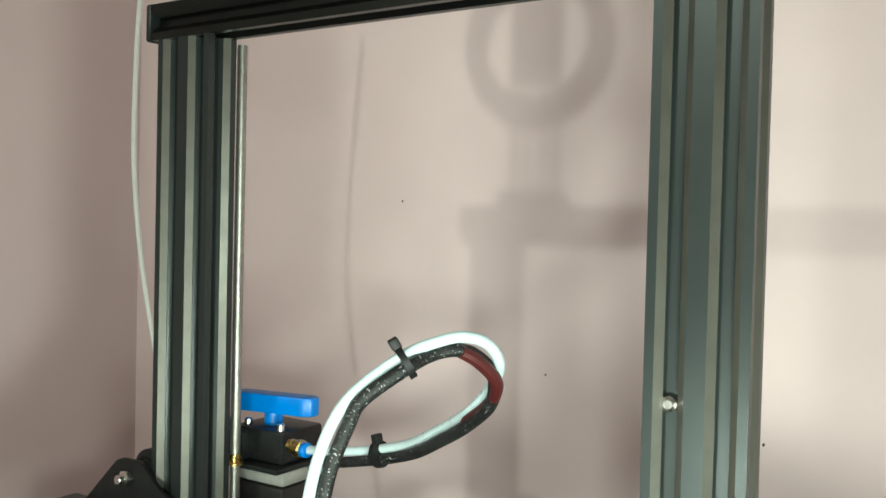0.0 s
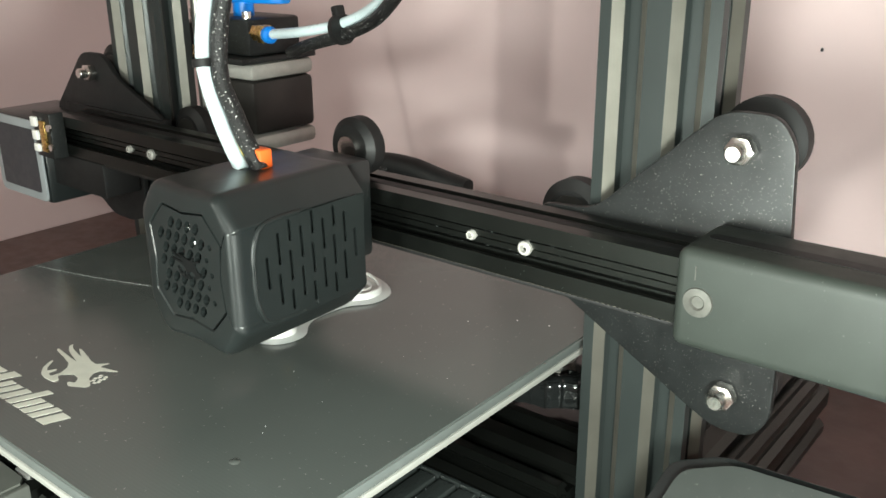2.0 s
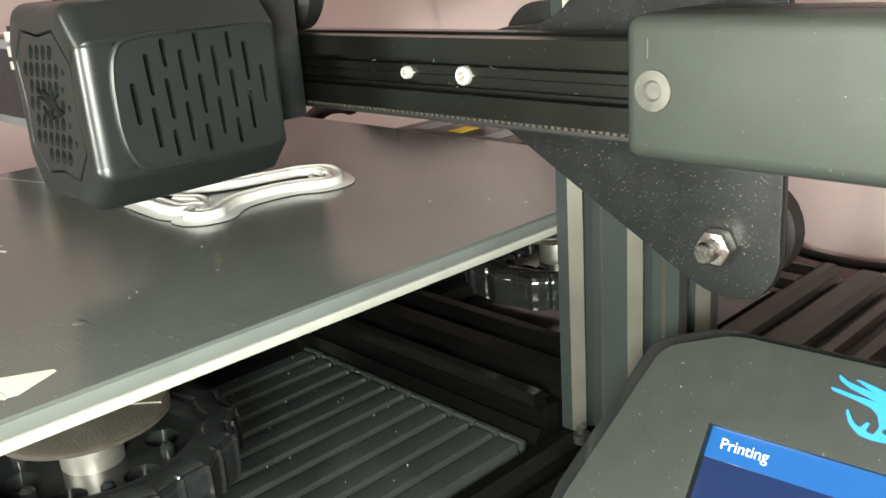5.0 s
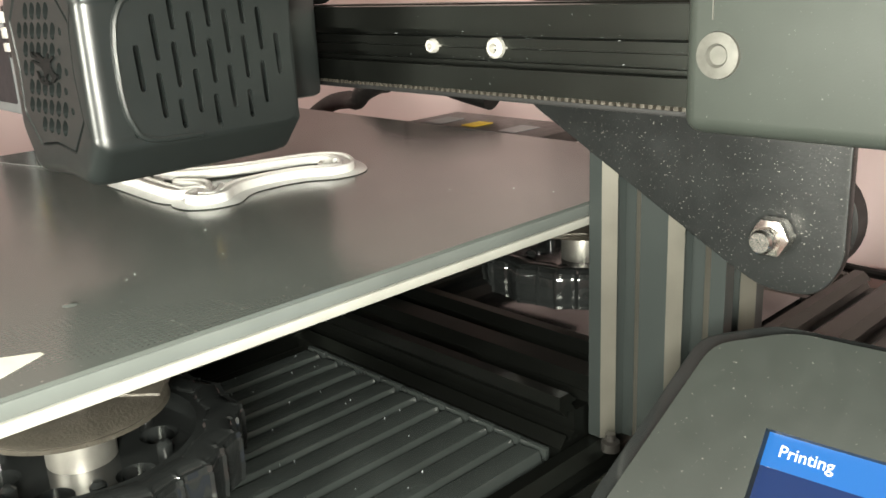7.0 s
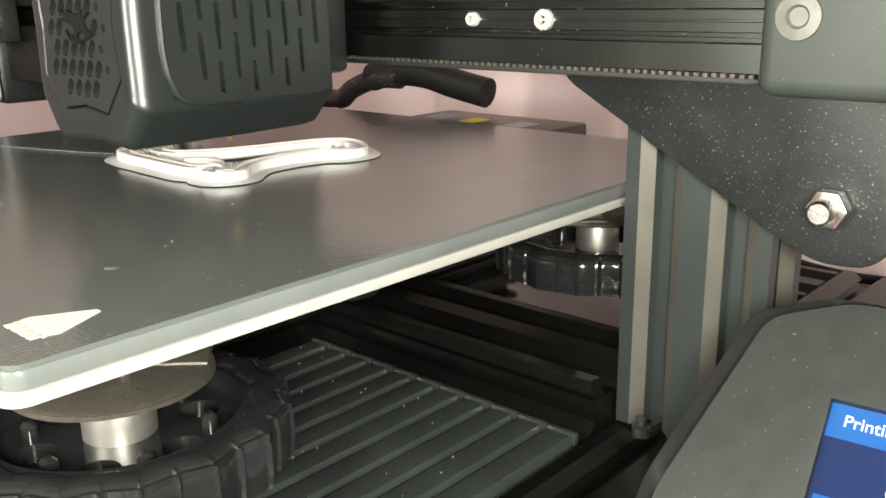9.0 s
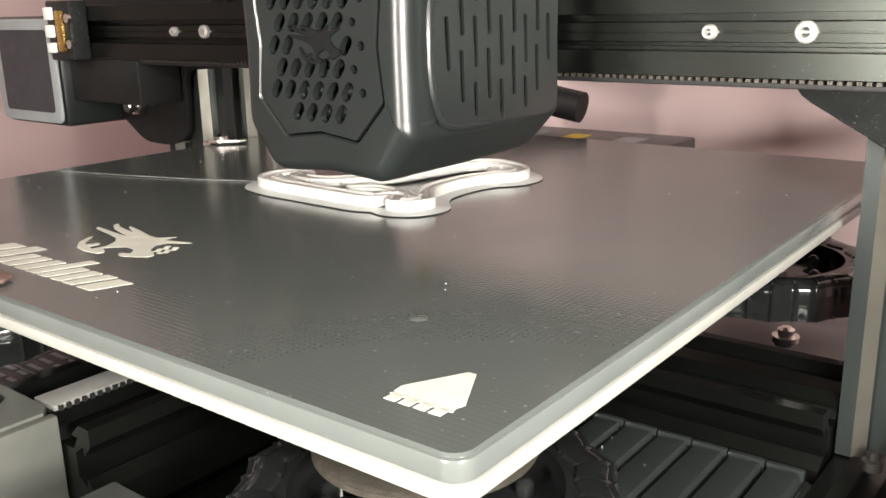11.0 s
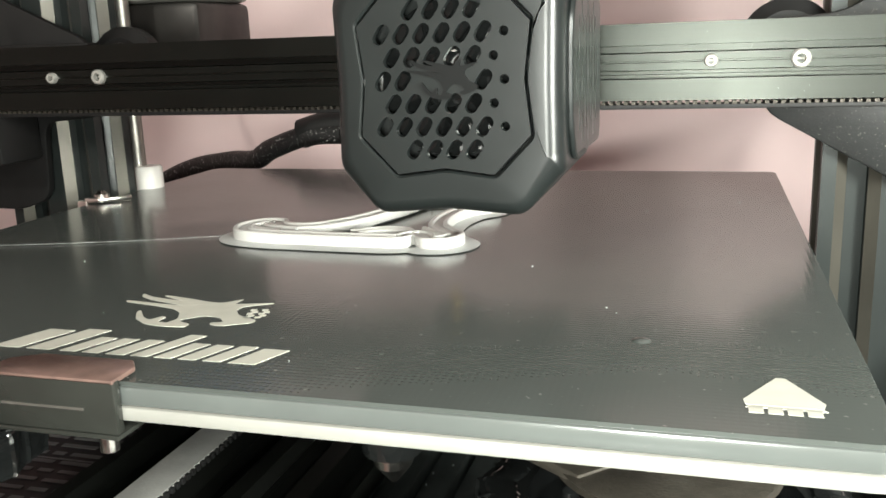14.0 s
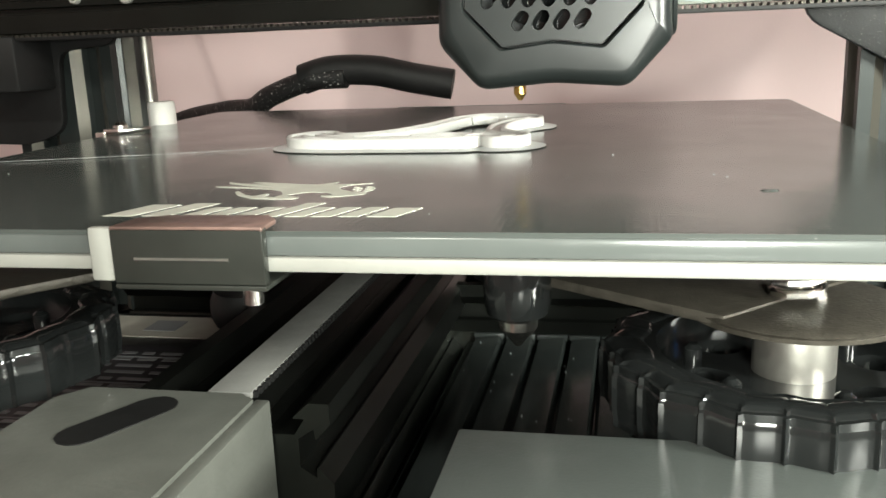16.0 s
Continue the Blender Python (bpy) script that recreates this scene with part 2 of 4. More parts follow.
def spline(points, steps=10, closed=False):
    """A Catmull-Rom curve through the points."""
    pts = [Vector(p) for p in points]
    n = len(pts)
    out = []
    for i in range(n if closed else n - 1):
        if closed:
            a, b, c, d = pts[(i - 1) % n], pts[i], pts[(i + 1) % n], pts[(i + 2) % n]
        else:
            a, b, c, d = pts[max(i - 1, 0)], pts[i], pts[i + 1], pts[min(i + 2, n - 1)]
        for s in range(steps):
            t = s / steps
            out.append(0.5 * (2 * b + (c - a) * t + (2 * a - 5 * b + 4 * c - d) * t * t + (3 * b - a - 3 * c + d) * t ** 3))
    if not closed:
        out.append(pts[-1])
    return out


def tube(points, r, n=12, bm=None, steps=10, raw=False):
    bm = bm or bmesh.new()
    pts = [Vector(p) for p in points] if raw else spline(points, steps)
    side = None
    rings = []
    for i, p in enumerate(pts):
        t = (pts[min(i + 1, len(pts) - 1)] - pts[max(i - 1, 0)]).normalized()
        if side is None:
            side = t.orthogonal().normalized()
        side = (side - t * side.dot(t)).normalized()
        up = t.cross(side)
        rings.append([bm.verts.new(p + r * (math.cos(2 * math.pi * k / n) * side + math.sin(2 * math.pi * k / n) * up)) for k in range(n)])
    for a, b in zip(rings, rings[1:]):
        for k in range(n):
            bm.faces.new((a[k], a[(k + 1) % n], b[(k + 1) % n], b[k]))
    bm.faces.new(rings[0][::-1])
    bm.faces.new(rings[-1])
    return bm


def slot_profile(w, d, narrow=False):
    """The outline of a slotted aluminium bar, w by d, with one V slot each 20 mm of each side, from its corner (0, 0)."""
    def side(length):
        out = [(0.0, 0.0)]
        for k in range(round(length / 0.02)):
            c = 0.01 + 0.02 * k
            if narrow:
                half = [(0.0044, 0.0), (0.0043, 0.0013), (0.0056, 0.0015), (0.0056, 0.0066), (0.0025, 0.0066), (0.0022, 0.0040), (0.0003, 0.0040), (0.0002, 0.0048)]
                out += [(c - p, q) for p, q in half] + [(c + p, q) for p, q in half[::-1]]
                continue
            out += [(c - 0.0060, 0), (c - 0.0029, 0.0028), (c - 0.0029, 0.0031), (c - 0.0050, 0.0032), (c - 0.0029, 0.0064),
                    (c + 0.0029, 0.0064), (c + 0.0050, 0.0032), (c + 0.0029, 0.0031), (c + 0.0029, 0.0028), (c + 0.0060, 0)]
        return out
    pts = [(a, b) for a, b in side(w)]
    pts += [(w - b, a) for a, b in side(d)]
    pts += [(w - a, d - b) for a, b in side(w)]
    pts += [(b, d - a) for a, b in side(d)]
    return pts


def bar(axis, a0, b0, w, d, h0, h1, bm=None, narrow=False):
    return prism([(a0 + p, b0 + q) for p, q in slot_profile(w, d, narrow)], axis, h0, h1, 0.0, bm)


def holed_sheet(outline, holes, axis, h0, h1):
    """A sheet with holes through it, in the plane square to the axis."""
    bm = bmesh.new()
    f = AX[axis]
    loops = []
    for pts in [outline, *holes]:
        vs = [bm.verts.new(f(a, b, h0)) for a, b in pts]
        loops += [bm.edges.new((vs[i], vs[(i + 1) % len(vs)])) for i in range(len(vs))]
    res = bmesh.ops.triangle_fill(bm, use_beauty=True, edges=loops)
    faces = [g for g in res["geom"] if isinstance(g, bmesh.types.BMFace)]
    ext = bmesh.ops.extrude_face_region(bm, geom=faces)
    move = Vector(f(0, 0, h1 - h0))
    bmesh.ops.translate(bm, vec=move, verts=[g for g in ext["geom"] if isinstance(g, bmesh.types.BMVert)])
    return bm


def capsule(cx, cy, r, half, angle, n=6):
    """A rounded slot round (cx, cy)."""
    c, s = math.cos(angle), math.sin(angle)
    pts = []
    for end, base in ((1, -math.pi / 2), (-1, math.pi / 2)):
        for i in range(n + 1):
            a = base + math.pi * i / n
            pts.append((end * half + r * math.cos(a), r * math.sin(a)))
    return [(cx + c * p - s * q, cy + s * p + c * q) for p, q in pts]


def wall_strip(points, width, z0, z1, closed=True, bm=None):
    """An upright strip that follows a line on the ground."""
    bm = bm or bmesh.new()
    n = len(points)
    rows = []
    for i, p in enumerate(points):
        a = points[(i - 1) % n] if closed or i > 0 else p
        b = points[(i + 1) % n] if closed or i < n - 1 else p
        t = Vector((b[0] - a[0], b[1] - a[1], 0)).normalized()
        o = Vector((-t.y, t.x, 0)) * width / 2
        q = Vector((p[0], p[1], 0))
        rows.append([bm.verts.new(q + o * s + Vector((0, 0, z))) for s, z in ((-1, z0), (-1, z1 - 0.0004), (-0.55, z1), (0.55, z1), (1, z1 - 0.0004), (1, z0))])
    for i in range(n if closed else n - 1):
        a, b = rows[i], rows[(i + 1) % n]
        for k in range(6):
            bm.faces.new((a[k], b[k], b[(k + 1) % 6], a[(k + 1) % 6]))
    if not closed:
        bm.faces.new(rows[0])
        bm.faces.new(rows[-1][::-1])
    return bm


def hex_nut(c, r, h0, h1, axis, bm=None):
    return prism(circle(c[0], c[1], r, 6), axis, h0, h1, 0.0006, bm)


def soften(pts, r, n=4):
    """Round the corners of a polygon."""
    out = []
    k = len(pts)
    for i in range(k):
        p, a, b = Vector(pts[i]), Vector(pts[i - 1]), Vector(pts[(i + 1) % k])
        u, v = (a - p), (b - p)
        d = min(r, u.length * 0.45, v.length * 0.45)
        s, e = p + u.normalized() * d, p + v.normalized() * d
        for j in range(n + 1):
            t = j / n
            out.append(tuple((1 - t) ** 2 * s + 2 * t * (1 - t) * p + t * t * e))
    return out


# ---------------------------------------------------------------- the room
WALL_Y, WALL_X, TABLE_Z = 0.345, -0.545, -0.125


def structure(name, bm, material, label, category):
    return tagged(link(name, bm, material), label, category, kind="structure")


structure("wall_north", box(WALL_X - 0.1, 2.2, WALL_Y, WALL_Y + 0.1, -0.87, 1.75), M_WALL, "pink painted plaster wall behind the table, with small marks", "wall")
structure("wall_west", box(WALL_X - 0.1, WALL_X, -2.3, WALL_Y, -0.87, 1.75), M_WALL_SHADED, "plain pink painted plaster side wall, its shade put into the colour", "wall")
structure("wall_east", box(2.2, 2.3, -2.3, WALL_Y + 0.1, -0.87, 1.75), M_WALL, "plain pink painted plaster wall", "wall")
structure("wall_south", box(WALL_X - 0.1, 2.3, -2.4, -2.3, -0.87, 1.75), M_WALL, "plain pink painted plaster wall", "wall")
structure("ceiling", box(WALL_X - 0.1, 2.3, -2.4, WALL_Y + 0.1, 1.75, 1.85), M_CEIL, "white painted ceiling", "ceiling")
structure("floor", box(WALL_X - 0.1, 2.3, -2.4, WALL_Y + 0.1, -0.97, -0.87), M_FLOOR, "plain brown floor", "floor")

table = thing("table", "dark brown laminate table that carries the printer", "table")
part("tabletop", box(WALL_X + 0.004, 0.85, -0.36, WALL_Y - 0.004, TABLE_Z - 0.03, TABLE_Z, 0.002), M_TABLE, table)
for lx in (WALL_X + 0.03, 0.78):
    for ly in (-0.33, 0.27):
        part("leg", box(lx, lx + 0.05, ly, ly + 0.05, -0.87, TABLE_Z - 0.03, 0.002), M_TABLE, table)

# small chips and specks on the wall
specks = bmesh.new()
for sx, sz, sr in ((0.02, 0.04, 0.0018), (0.105, 0.075, 0.0014), (-0.06, 0.105, 0.001), (0.21, 0.13, 0.001), (0.06, 0.19, 0.0009), (-0.2, 0.24, 0.001), (0.25, 0.2, 0.0012), (0.32, 0.11, 0.001)):
    prism(circle(sx, sz, sr * 0.55, 7, 1.6), "y", WALL_Y - 0.0012, WALL_Y + 0.001, 0.0, specks)
tagged(link("wall_chips", specks, M_DARKINK), "tiny dark chips in the pink wall paint", "paint chip", kind="stuff")

# ---------------------------------------------------------------- printer frame
UX0, UX1 = 0.1237, 0.1637       # the upright that stands by the display
VX0, VX1 = -0.1590, -0.1190     # the other upright
UY0, UY1 = 0.0480, 0.0680
BASE_Z = -0.066
TOP_Z = 0.318

frame_thing = thing("printer_frame", "black anodised slotted aluminium frame of a desktop printer on the table", "printer frame")
for x0 in (UX0, VX0):
    post = part("upright", bar("z", x0, UY0, 0.04, 0.02, BASE_Z, TOP_Z), M_ALU, frame_thing)
    # the slopes of the slots get a brighter, warmer aluminium than the flats
    post.data.materials.append(M_SLOPE)
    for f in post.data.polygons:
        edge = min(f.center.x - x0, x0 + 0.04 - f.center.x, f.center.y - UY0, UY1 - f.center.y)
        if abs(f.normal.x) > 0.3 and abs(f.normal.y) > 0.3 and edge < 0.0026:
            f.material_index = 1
top = part("top_bar", bar("x", UY0, TOP_Z, 0.02, 0.02, VX0 - 0.006, UX1 + 0.006), M_RAIL, frame_thing)
for x0, x1 in ((VX0 - 0.0105, VX0 - 0.0062), (UX1 + 0.0062, UX1 + 0.0105)):
    part("end_cap", box(x0, x1, UY0 - 0.0005, UY1 + 0.0005, TOP_Z - 0.0005, TOP_Z + 0.0205, 0.0015), M_PLASTIC, top)
for x0 in (UX0, VX0):
    part("side_rail", bar("y", x0, BASE_Z - 0.0405, 0.04, 0.04, -0.175, 0.235), M_RAIL, frame_thing)
part("cross_rail", bar("x", 0.036, -0.0905, 0.04, 0.04, VX1 + 0.0008, UX0 - 0.0008), M_RAIL, frame_thing)
part("rear_cross_rail", bar("x", 0.19, -0.1065, 0.04, 0.04, VX1 + 0.0008, UX0 - 0.0008), M_RAIL, frame_thing)
for x0 in (UX0 + 0.02, VX0 + 0.02):
    for y0 in (-0.15, 0.21):
        part("foot", cyl((x0, y0), 0.013, TABLE_Z, BASE_Z - 0.0402, "z", 20, 0.001), M_SOFTBLACK, frame_thing)
# bolts through the uprights' feet
for bx in (UX0 + 0.010, UX0 + 0.030):
    part("bolt", lathe([(0.0026, 0.0), (0.0026, 0.0026), (0.0014, 0.0030), (0.0014, 0.0050)], (bx, UY0 - 0.0034, BASE_Z), "z", 14), M_MOTOR, frame_thing, "dark socket bolt")
# the round-headed screw in the slot
part("slot_screw", lathe([(0.0032, 0.0), (0.0032, 0.0018), (0.0018, 0.003)], (0, 0, 0), "z", 16), M_STEEL, frame_thing).matrix_basis = pose(UX0 + 0.0095, UY0 + 0.0045, 0.152, 90, 0, 0)

# the rail along which the bed runs
y_rail = part("bed_rail", bar("y", -0.0362, -0.0760, 0.04, 0.04, -0.094, 0.16), M_RAIL, frame_thing)
part("belt", box(-0.0205, -0.0118, -0.093, 0.15, -0.0362, -0.0348, 0.0002), M_BELT, y_rail, "pale toothed drive belt")
teeth = bmesh.new()
for k in range(110):
    ty = -0.092 + 0.002 * k
    box(-0.0118, -0.0110, ty, ty + 0.001, -0.0362, -0.0350, 0, teeth)
part("belt_teeth", teeth, M_SOFTBLACK, y_rail)
bracket = part("tensioner_bracket", holed_sheet([(-0.049, -0.150), (-0.0102, -0.150), (-0.0098, -0.0965), (-0.013, -0.0942), (-0.044, -0.0942), (-0.0485, -0.100)],
                                               [capsule(-0.030, -0.108, 0.0040, 0.007, radians(62))], "z", -0.0375, -0.0345), M_BRACKET, frame_thing)
part("bracket_side", box(-0.0102, -0.0072, -0.150, -0.0945, -0.078, -0.0352, 0.0006), M_BRACKET, bracket)
part("bracket_side", box(-0.049, -0.046, -0.150, -0.0945, -0.078, -0.0380, 0.0006), M_BRACKET, bracket)
# flat black pill on the bracket, painting the dark inside of the slot
part("slot", prism(capsule(-0.030, -0.108, 0.0042, 0.0072, radians(62)), "z", -0.0346, -0.0343), M_SOFTBLACK, bracket, "dark inlay that paints the shade inside the adjusting slot")
part("pulley_screw", cyl((-0.030, -0.062), 0.0035, -0.150, -0.1, "y", 12), M_STEEL, bracket)

# ribbed cover between the rails, front tool drawer, power unit
cover = thing("ribbed_cover", "glossy black ribbed plastic cover between the base rails", "cover")
part("panel", box(0.006, UX0 - 0.001, -0.112, 0.035, -0.085, BASE_Z - 0.0035, 0.0005), M_COVER, cover)
rib = None
for k in range(11):
    rx = 0.0135 + 0.0102 * k
    if rib is None:
        rib = part("rib", prism([(-0.0049, -0.0034), (0.0049, -0.0034), (0.0046, -0.0016), (0.0039, 0.0), (0.0035, 0.0001), (-0.0038, -0.0005), (-0.0045, -0.0016)], "y", -0.111, 0.0310, 0.0), M_COVER, cover)
        rib.matrix_basis = pose(rx, 0, BASE_Z)
        tick = part("end_stop", box(-0.0049, 0.0049, 0.0325, 0.0345, -0.0034, 0.0002, 0.0004), M_COVER, cover)
        tick.matrix_basis = pose(rx, 0, BASE_Z)
    else:
        r2 = new("rib", rib.data)
        r2.parent = cover
        r2.matrix_basis = pose(rx, 0, BASE_Z)
        t2 = new("end_stop", tick.data)
        t2.parent = cover
        t2.matrix_basis = pose(rx, 0, BASE_Z)
deck = thing("rear_deck", "glossy black deck plate with two bright bolts behind the cross rail", "deck plate")
part("plate", box(VX1 + 0.002, UX0 - 0.002, 0.0770, 0.1890, -0.074, BASE_Z, 0.0006), M_GLOSSBLACK, deck)
for by in (0.125, 0.180):
    part("bolt", lathe([(0.0048, 0.0), (0.0048, 0.0014), (0.0030, 0.0018), (0.0030, 0.0038), (0.0016, 0.0048)], (0.0868, by, BASE_Z), "z", 16), M_STEEL, deck)
drawer = thing("tool_drawer", "dark grey front drawer box below the heated bed", "drawer")
part("body", box(0.031, 0.120, -0.175, -0.1135, -0.105, -0.0365, 0.0015), M_DRAWER, drawer)
part("lip", box(0.030, 0.121, -0.1755, -0.104, -0.0362, -0.0345, 0.0005), M_DRAWER, drawer)
psu = thing("power_unit", "black metal power unit with a printed data label", "power supply")
part("case", box(-0.122, -0.047, -0.092, 0.033, -0.110, -0.062, 0.001), M_BLACK, psu)
lab = part("data_label", box(-0.118, -0.050, -0.086, 0.000, -0.0619, -0.0616), M_DARKINK, psu, "black data label with white lines of small print")
bars = bmesh.new()
rnd = random.Random(4)
for r in range(15):
    yy = -0.008 - 0.005 * r
    xx = -0.116
    while xx < -0.054:
        ln = rnd.uniform(0.003, 0.013)
        box(xx, min(xx + ln, -0.052), yy, yy + 0.0018, -0.0615, -0.0613, 0, bars)
        xx += ln + 0.0022
for r in (-0.0105, -0.0305, -0.0555, -0.075):
    box(-0.117, -0.051, r, r + 0.0004, -0.0615, -0.0612, 0, bars)
part("small_print", bars, M_LABEL, lab)
icons = bmesh.new()
prism(circle(-0.1080, -0.0820, 0.0030, 14, 0.7), "z", -0.0615, -0.0613, 0.0, icons)
prism([(-0.0995, -0.0845), (-0.0935, -0.0845), (-0.0930, -0.0815), (-0.0965, -0.0785), (-0.1000, -0.0815)], "z", -0.0615, -0.0613, 0.0, icons)
prism([(-0.0870, -0.0850), (-0.0820, -0.0790), (-0.0815, -0.0800), (-0.0862, -0.0855)], "z", -0.0615, -0.0613, 0.0, icons)
part("icon_print", icons, M_LOGO, lab)
part("sticker", box(-0.116, -0.072, 0.008, 0.028, -0.0619, -0.0615), M_LOGO, psu, "white paper sticker")
part("sticker_print", box(-0.098, -0.087, 0.013, 0.023, -0.0614, -0.0612), M_LABEL, psu)

# ---------------------------------------------------------------- heated bed
BY = 0.0078
B = 0.1175
bed = thing("heated_bed", "dark coated glass print bed on an aluminium plate", "print bed")


def rounded(x0, x1, y0, y1, r, n=5):
    out = []
    for cx, cy, a in ((x1 - r, y1 - r, 0), (x0 + r, y1 - r, 90), (x0 + r, y0 + r, 180), (x1 - r, y0 + r, 270)):
        out += [(cx + r * math.cos(radians(a + 90 * i / n)), cy + r * math.sin(radians(a + 90 * i / n))) for i in range(n + 1)]
    return out


part("coating", prism(rounded(-B + 0.0006, B - 0.0006, BY - B + 0.0006, BY + B - 0.0006, 0.003), "z", -0.0008, 0.0), M_COAT, bed, "dark speckled coating on the glass")
part("glass_plate", prism(rounded(-B, B, BY - B, BY + B, 0.0035), "z", -0.0040, -0.0007, 0.0005), M_GLASS, bed, "pale green glass edge")
part("aluminium_plate", prism(rounded(-B - 0.0004, B + 0.0004, BY - B - 0.0004, BY + B + 0.0004, 0.004), "z", -0.0065, -0.0041, 0.0004), M_PLATE, bed, "bare aluminium plate with a bright edge")
part("insulation", prism(rounded(-B + 0.012, B - 0.012, BY - B + 0.012, BY + B - 0.012, 0.006), "z", -0.0098, -0.0066), M_SOFTBLACK, bed)
carriage = part("carriage", box(-0.060, 0.030, BY - 0.050, BY + 0.050, -0.0205, -0.0180, 0.0004), M_DISC, bed, "dull sheet metal carriage plate")
for sx in (-1, 1):
    for sy in (-1, 1):
        kx, ky = 0.0865 * sx, BY + 0.0865 * sy
        part("arm", prism([(kx - 0.0135 * sx, ky + 0.0120 * sy), (kx + 0.0120 * sx, ky - 0.0135 * sy), (-0.015 + 0.040 * sx, BY + 0.016 * sy), (-0.015 + 0.012 * sx, BY + 0.044 * sy)], "z", -0.0202, -0.0182, 0.0003), M_DISC, carriage)
for wx, wy in ((-0.048, -0.018), (-0.048, 0.035), (0.018, 0.035)):
    r_ob = part("roller", lathe([(0.004, -0.005), (0.0105, -0.005), (0.0118, -0.002), (0.0118, 0.002), (0.0105, 0.005), (0.004, 0.005)], (wx, BY + wy, -0.044), "z", 20), M_SOFTBLACK, bed)
    part("roller_bolt", cyl((wx, BY + wy), 0.0028, -0.055, -0.0206, "z", 10), M_STEEL, r_ob)


def levelling_knob(cx, cy):
    n = 384
    outer = []
    for i in range(n):
        a = 2 * math.pi * i / n
        r = 0.0326 + 0.0006 * math.cos(16 * a) + 0.0008 * max(0.0, math.cos(32 * a)) ** 14
        outer.append((cx + r * math.cos(a), cy + r * math.sin(a)))
    k = part("levelling_knob", holed_sheet(outer, [circle(cx, cy, 0.0240, 48)], "z", -0.0385, -0.0272), M_GLOSSBLACK, bed, "glossy black scalloped plastic levelling knob")
    rim = bmesh.new()
    rows = []
    for d, z in ((0.0016, -0.0386), (0.0, -0.0376), (-0.0003, -0.0350), (-0.0003, -0.0292), (0.0004, -0.0276), (0.0018, -0.0266), (0.0040, -0.0263), (0.0064, -0.0267), (0.0078, -0.0280)):
        rows.append([rim.verts.new((cx + (p - cx) * (1 - d / 0.0325), cy + (q - cy) * (1 - d / 0.0325), z)) for p, q in outer])
    for lo, hi in zip(rows, rows[1:]):
        for i in range(n):
            rim.faces.new((lo[i], lo[(i + 1) % n], hi[(i + 1) % n], hi[i]))
    part("rim", rim, M_GLOSSBLACK, k)
    part("disc", lathe([(0.0060, -0.0206), (0.0185, -0.0206), (0.0194, -0.0203), (0.0186, -0.0198), (0.0192, -0.0192), (0.0184, -0.0188), (0.0060, -0.0187)], (cx, cy, 0), "z", 48), M_DISC, k, "dull serrated metal disc")
    part("stem", cyl((cx, cy), 0.0072, -0.0390, -0.0207, "z", 24, 0.0006), M_DULLSTEEL, k)
    ports = [circle(cx + 0.0160 * math.cos(math.pi / 3 * j + 0.3), cy + 0.0160 * math.sin(math.pi / 3 * j + 0.3), 0.0042, 18) for j in range(6)]
    part("web", holed_sheet(circle(cx, cy, 0.0242, 48), ports, "z", -0.0360, -0.0318), M_GLOSSBLACK, k)
    for j in range(6):
        a = math.pi / 3 * j + 0.82
        part("peg", lathe([(0.0017, -0.0319), (0.0017, -0.0296), (0.0008, -0.0288)], (cx + 0.0175 * math.cos(a), cy + 0.0175 * math.sin(a), 0), "z", 12), M_GLOSSBLACK, k)
    coil = [(cx + 0.0042 * math.cos(i * 0.7), cy + 0.0042 * math.sin(i * 0.7), -0.0182 + 0.0105 * i / 46) for i in range(47)]
    part("spring", tube(coil, 0.0009, 6, raw=True), M_STEEL, k, "bright steel coil spring")


for kx in (-0.0865, 0.0865):
    for ky in (-0.0865, 0.0865):
        levelling_knob(kx, BY + ky)
# nut and pointed bolt under the plate
LBX, LBY = 0.0375, -0.0820
part("lower_bolt", lathe([(0.0040, -0.0098), (0.0056, -0.0112), (0.0062, -0.0140), (0.0062, -0.0185), (0.0056, -0.0212), (0.0040, -0.0222)], (LBX, LBY, 0), "z", 24), M_GLOSSBLACK, bed)
part("bolt_tip", lathe([(0.0038, -0.0223), (0.0036, -0.0240), (0.0006, -0.0276)], (LBX, LBY, 0), "z", 20), M_STEEL, bed)
part("lower_nut", lathe([(0.0064, -0.0068), (0.0064, -0.0088), (0.0048, -0.0097)], (LBX, LBY, 0), "z", 20), M_STEEL, bed)
# raised bump of coating, added to imitate a screw's reflection in the bed
part("screw_reflection_bump", lathe([(0.0017, 0.0), (0.0013, 0.0002), (0.0004, 0.0003)], (0.0818, -0.0740, 0.0), "z", 14), M_COAT, bed)

# bed clips of spring steel
clip = thing("bed_clip", "dark folded spring steel clip that grips the glass", "clip")
CX0, CX1, CY = -0.0245, 0.0018, BY - B
part("front_face", box(CX0, CX1, CY - 0.0025, CY - 0.0005, -0.0082, 0.0012, 0.0004), M_CLIP, clip)
part("top_lip", prism([(CX0, CY - 0.0025), (CX1, CY - 0.0025), (CX1 - 0.0002, CY + 0.0040), (CX1 - 0.0025, CY + 0.0070), (CX0 + 0.0060, CY + 0.0070), (CX0 + 0.0010, CY + 0.0040)], "z", 0.0004, 0.0013, 0.0003), M_CLIPTOP, clip, "worn brown top lip")
part("lower_lip", box(CX0, CX1, CY - 0.0025, CY + 0.012, -0.0092, -0.0083, 0.0003), M_CLIP, clip)
part("front_groove", box(CX0 + 0.004, CX1 - 0.006, CY - 0.0027, CY - 0.0025, -0.0042, -0.0038), M_DULLSTEEL, clip)
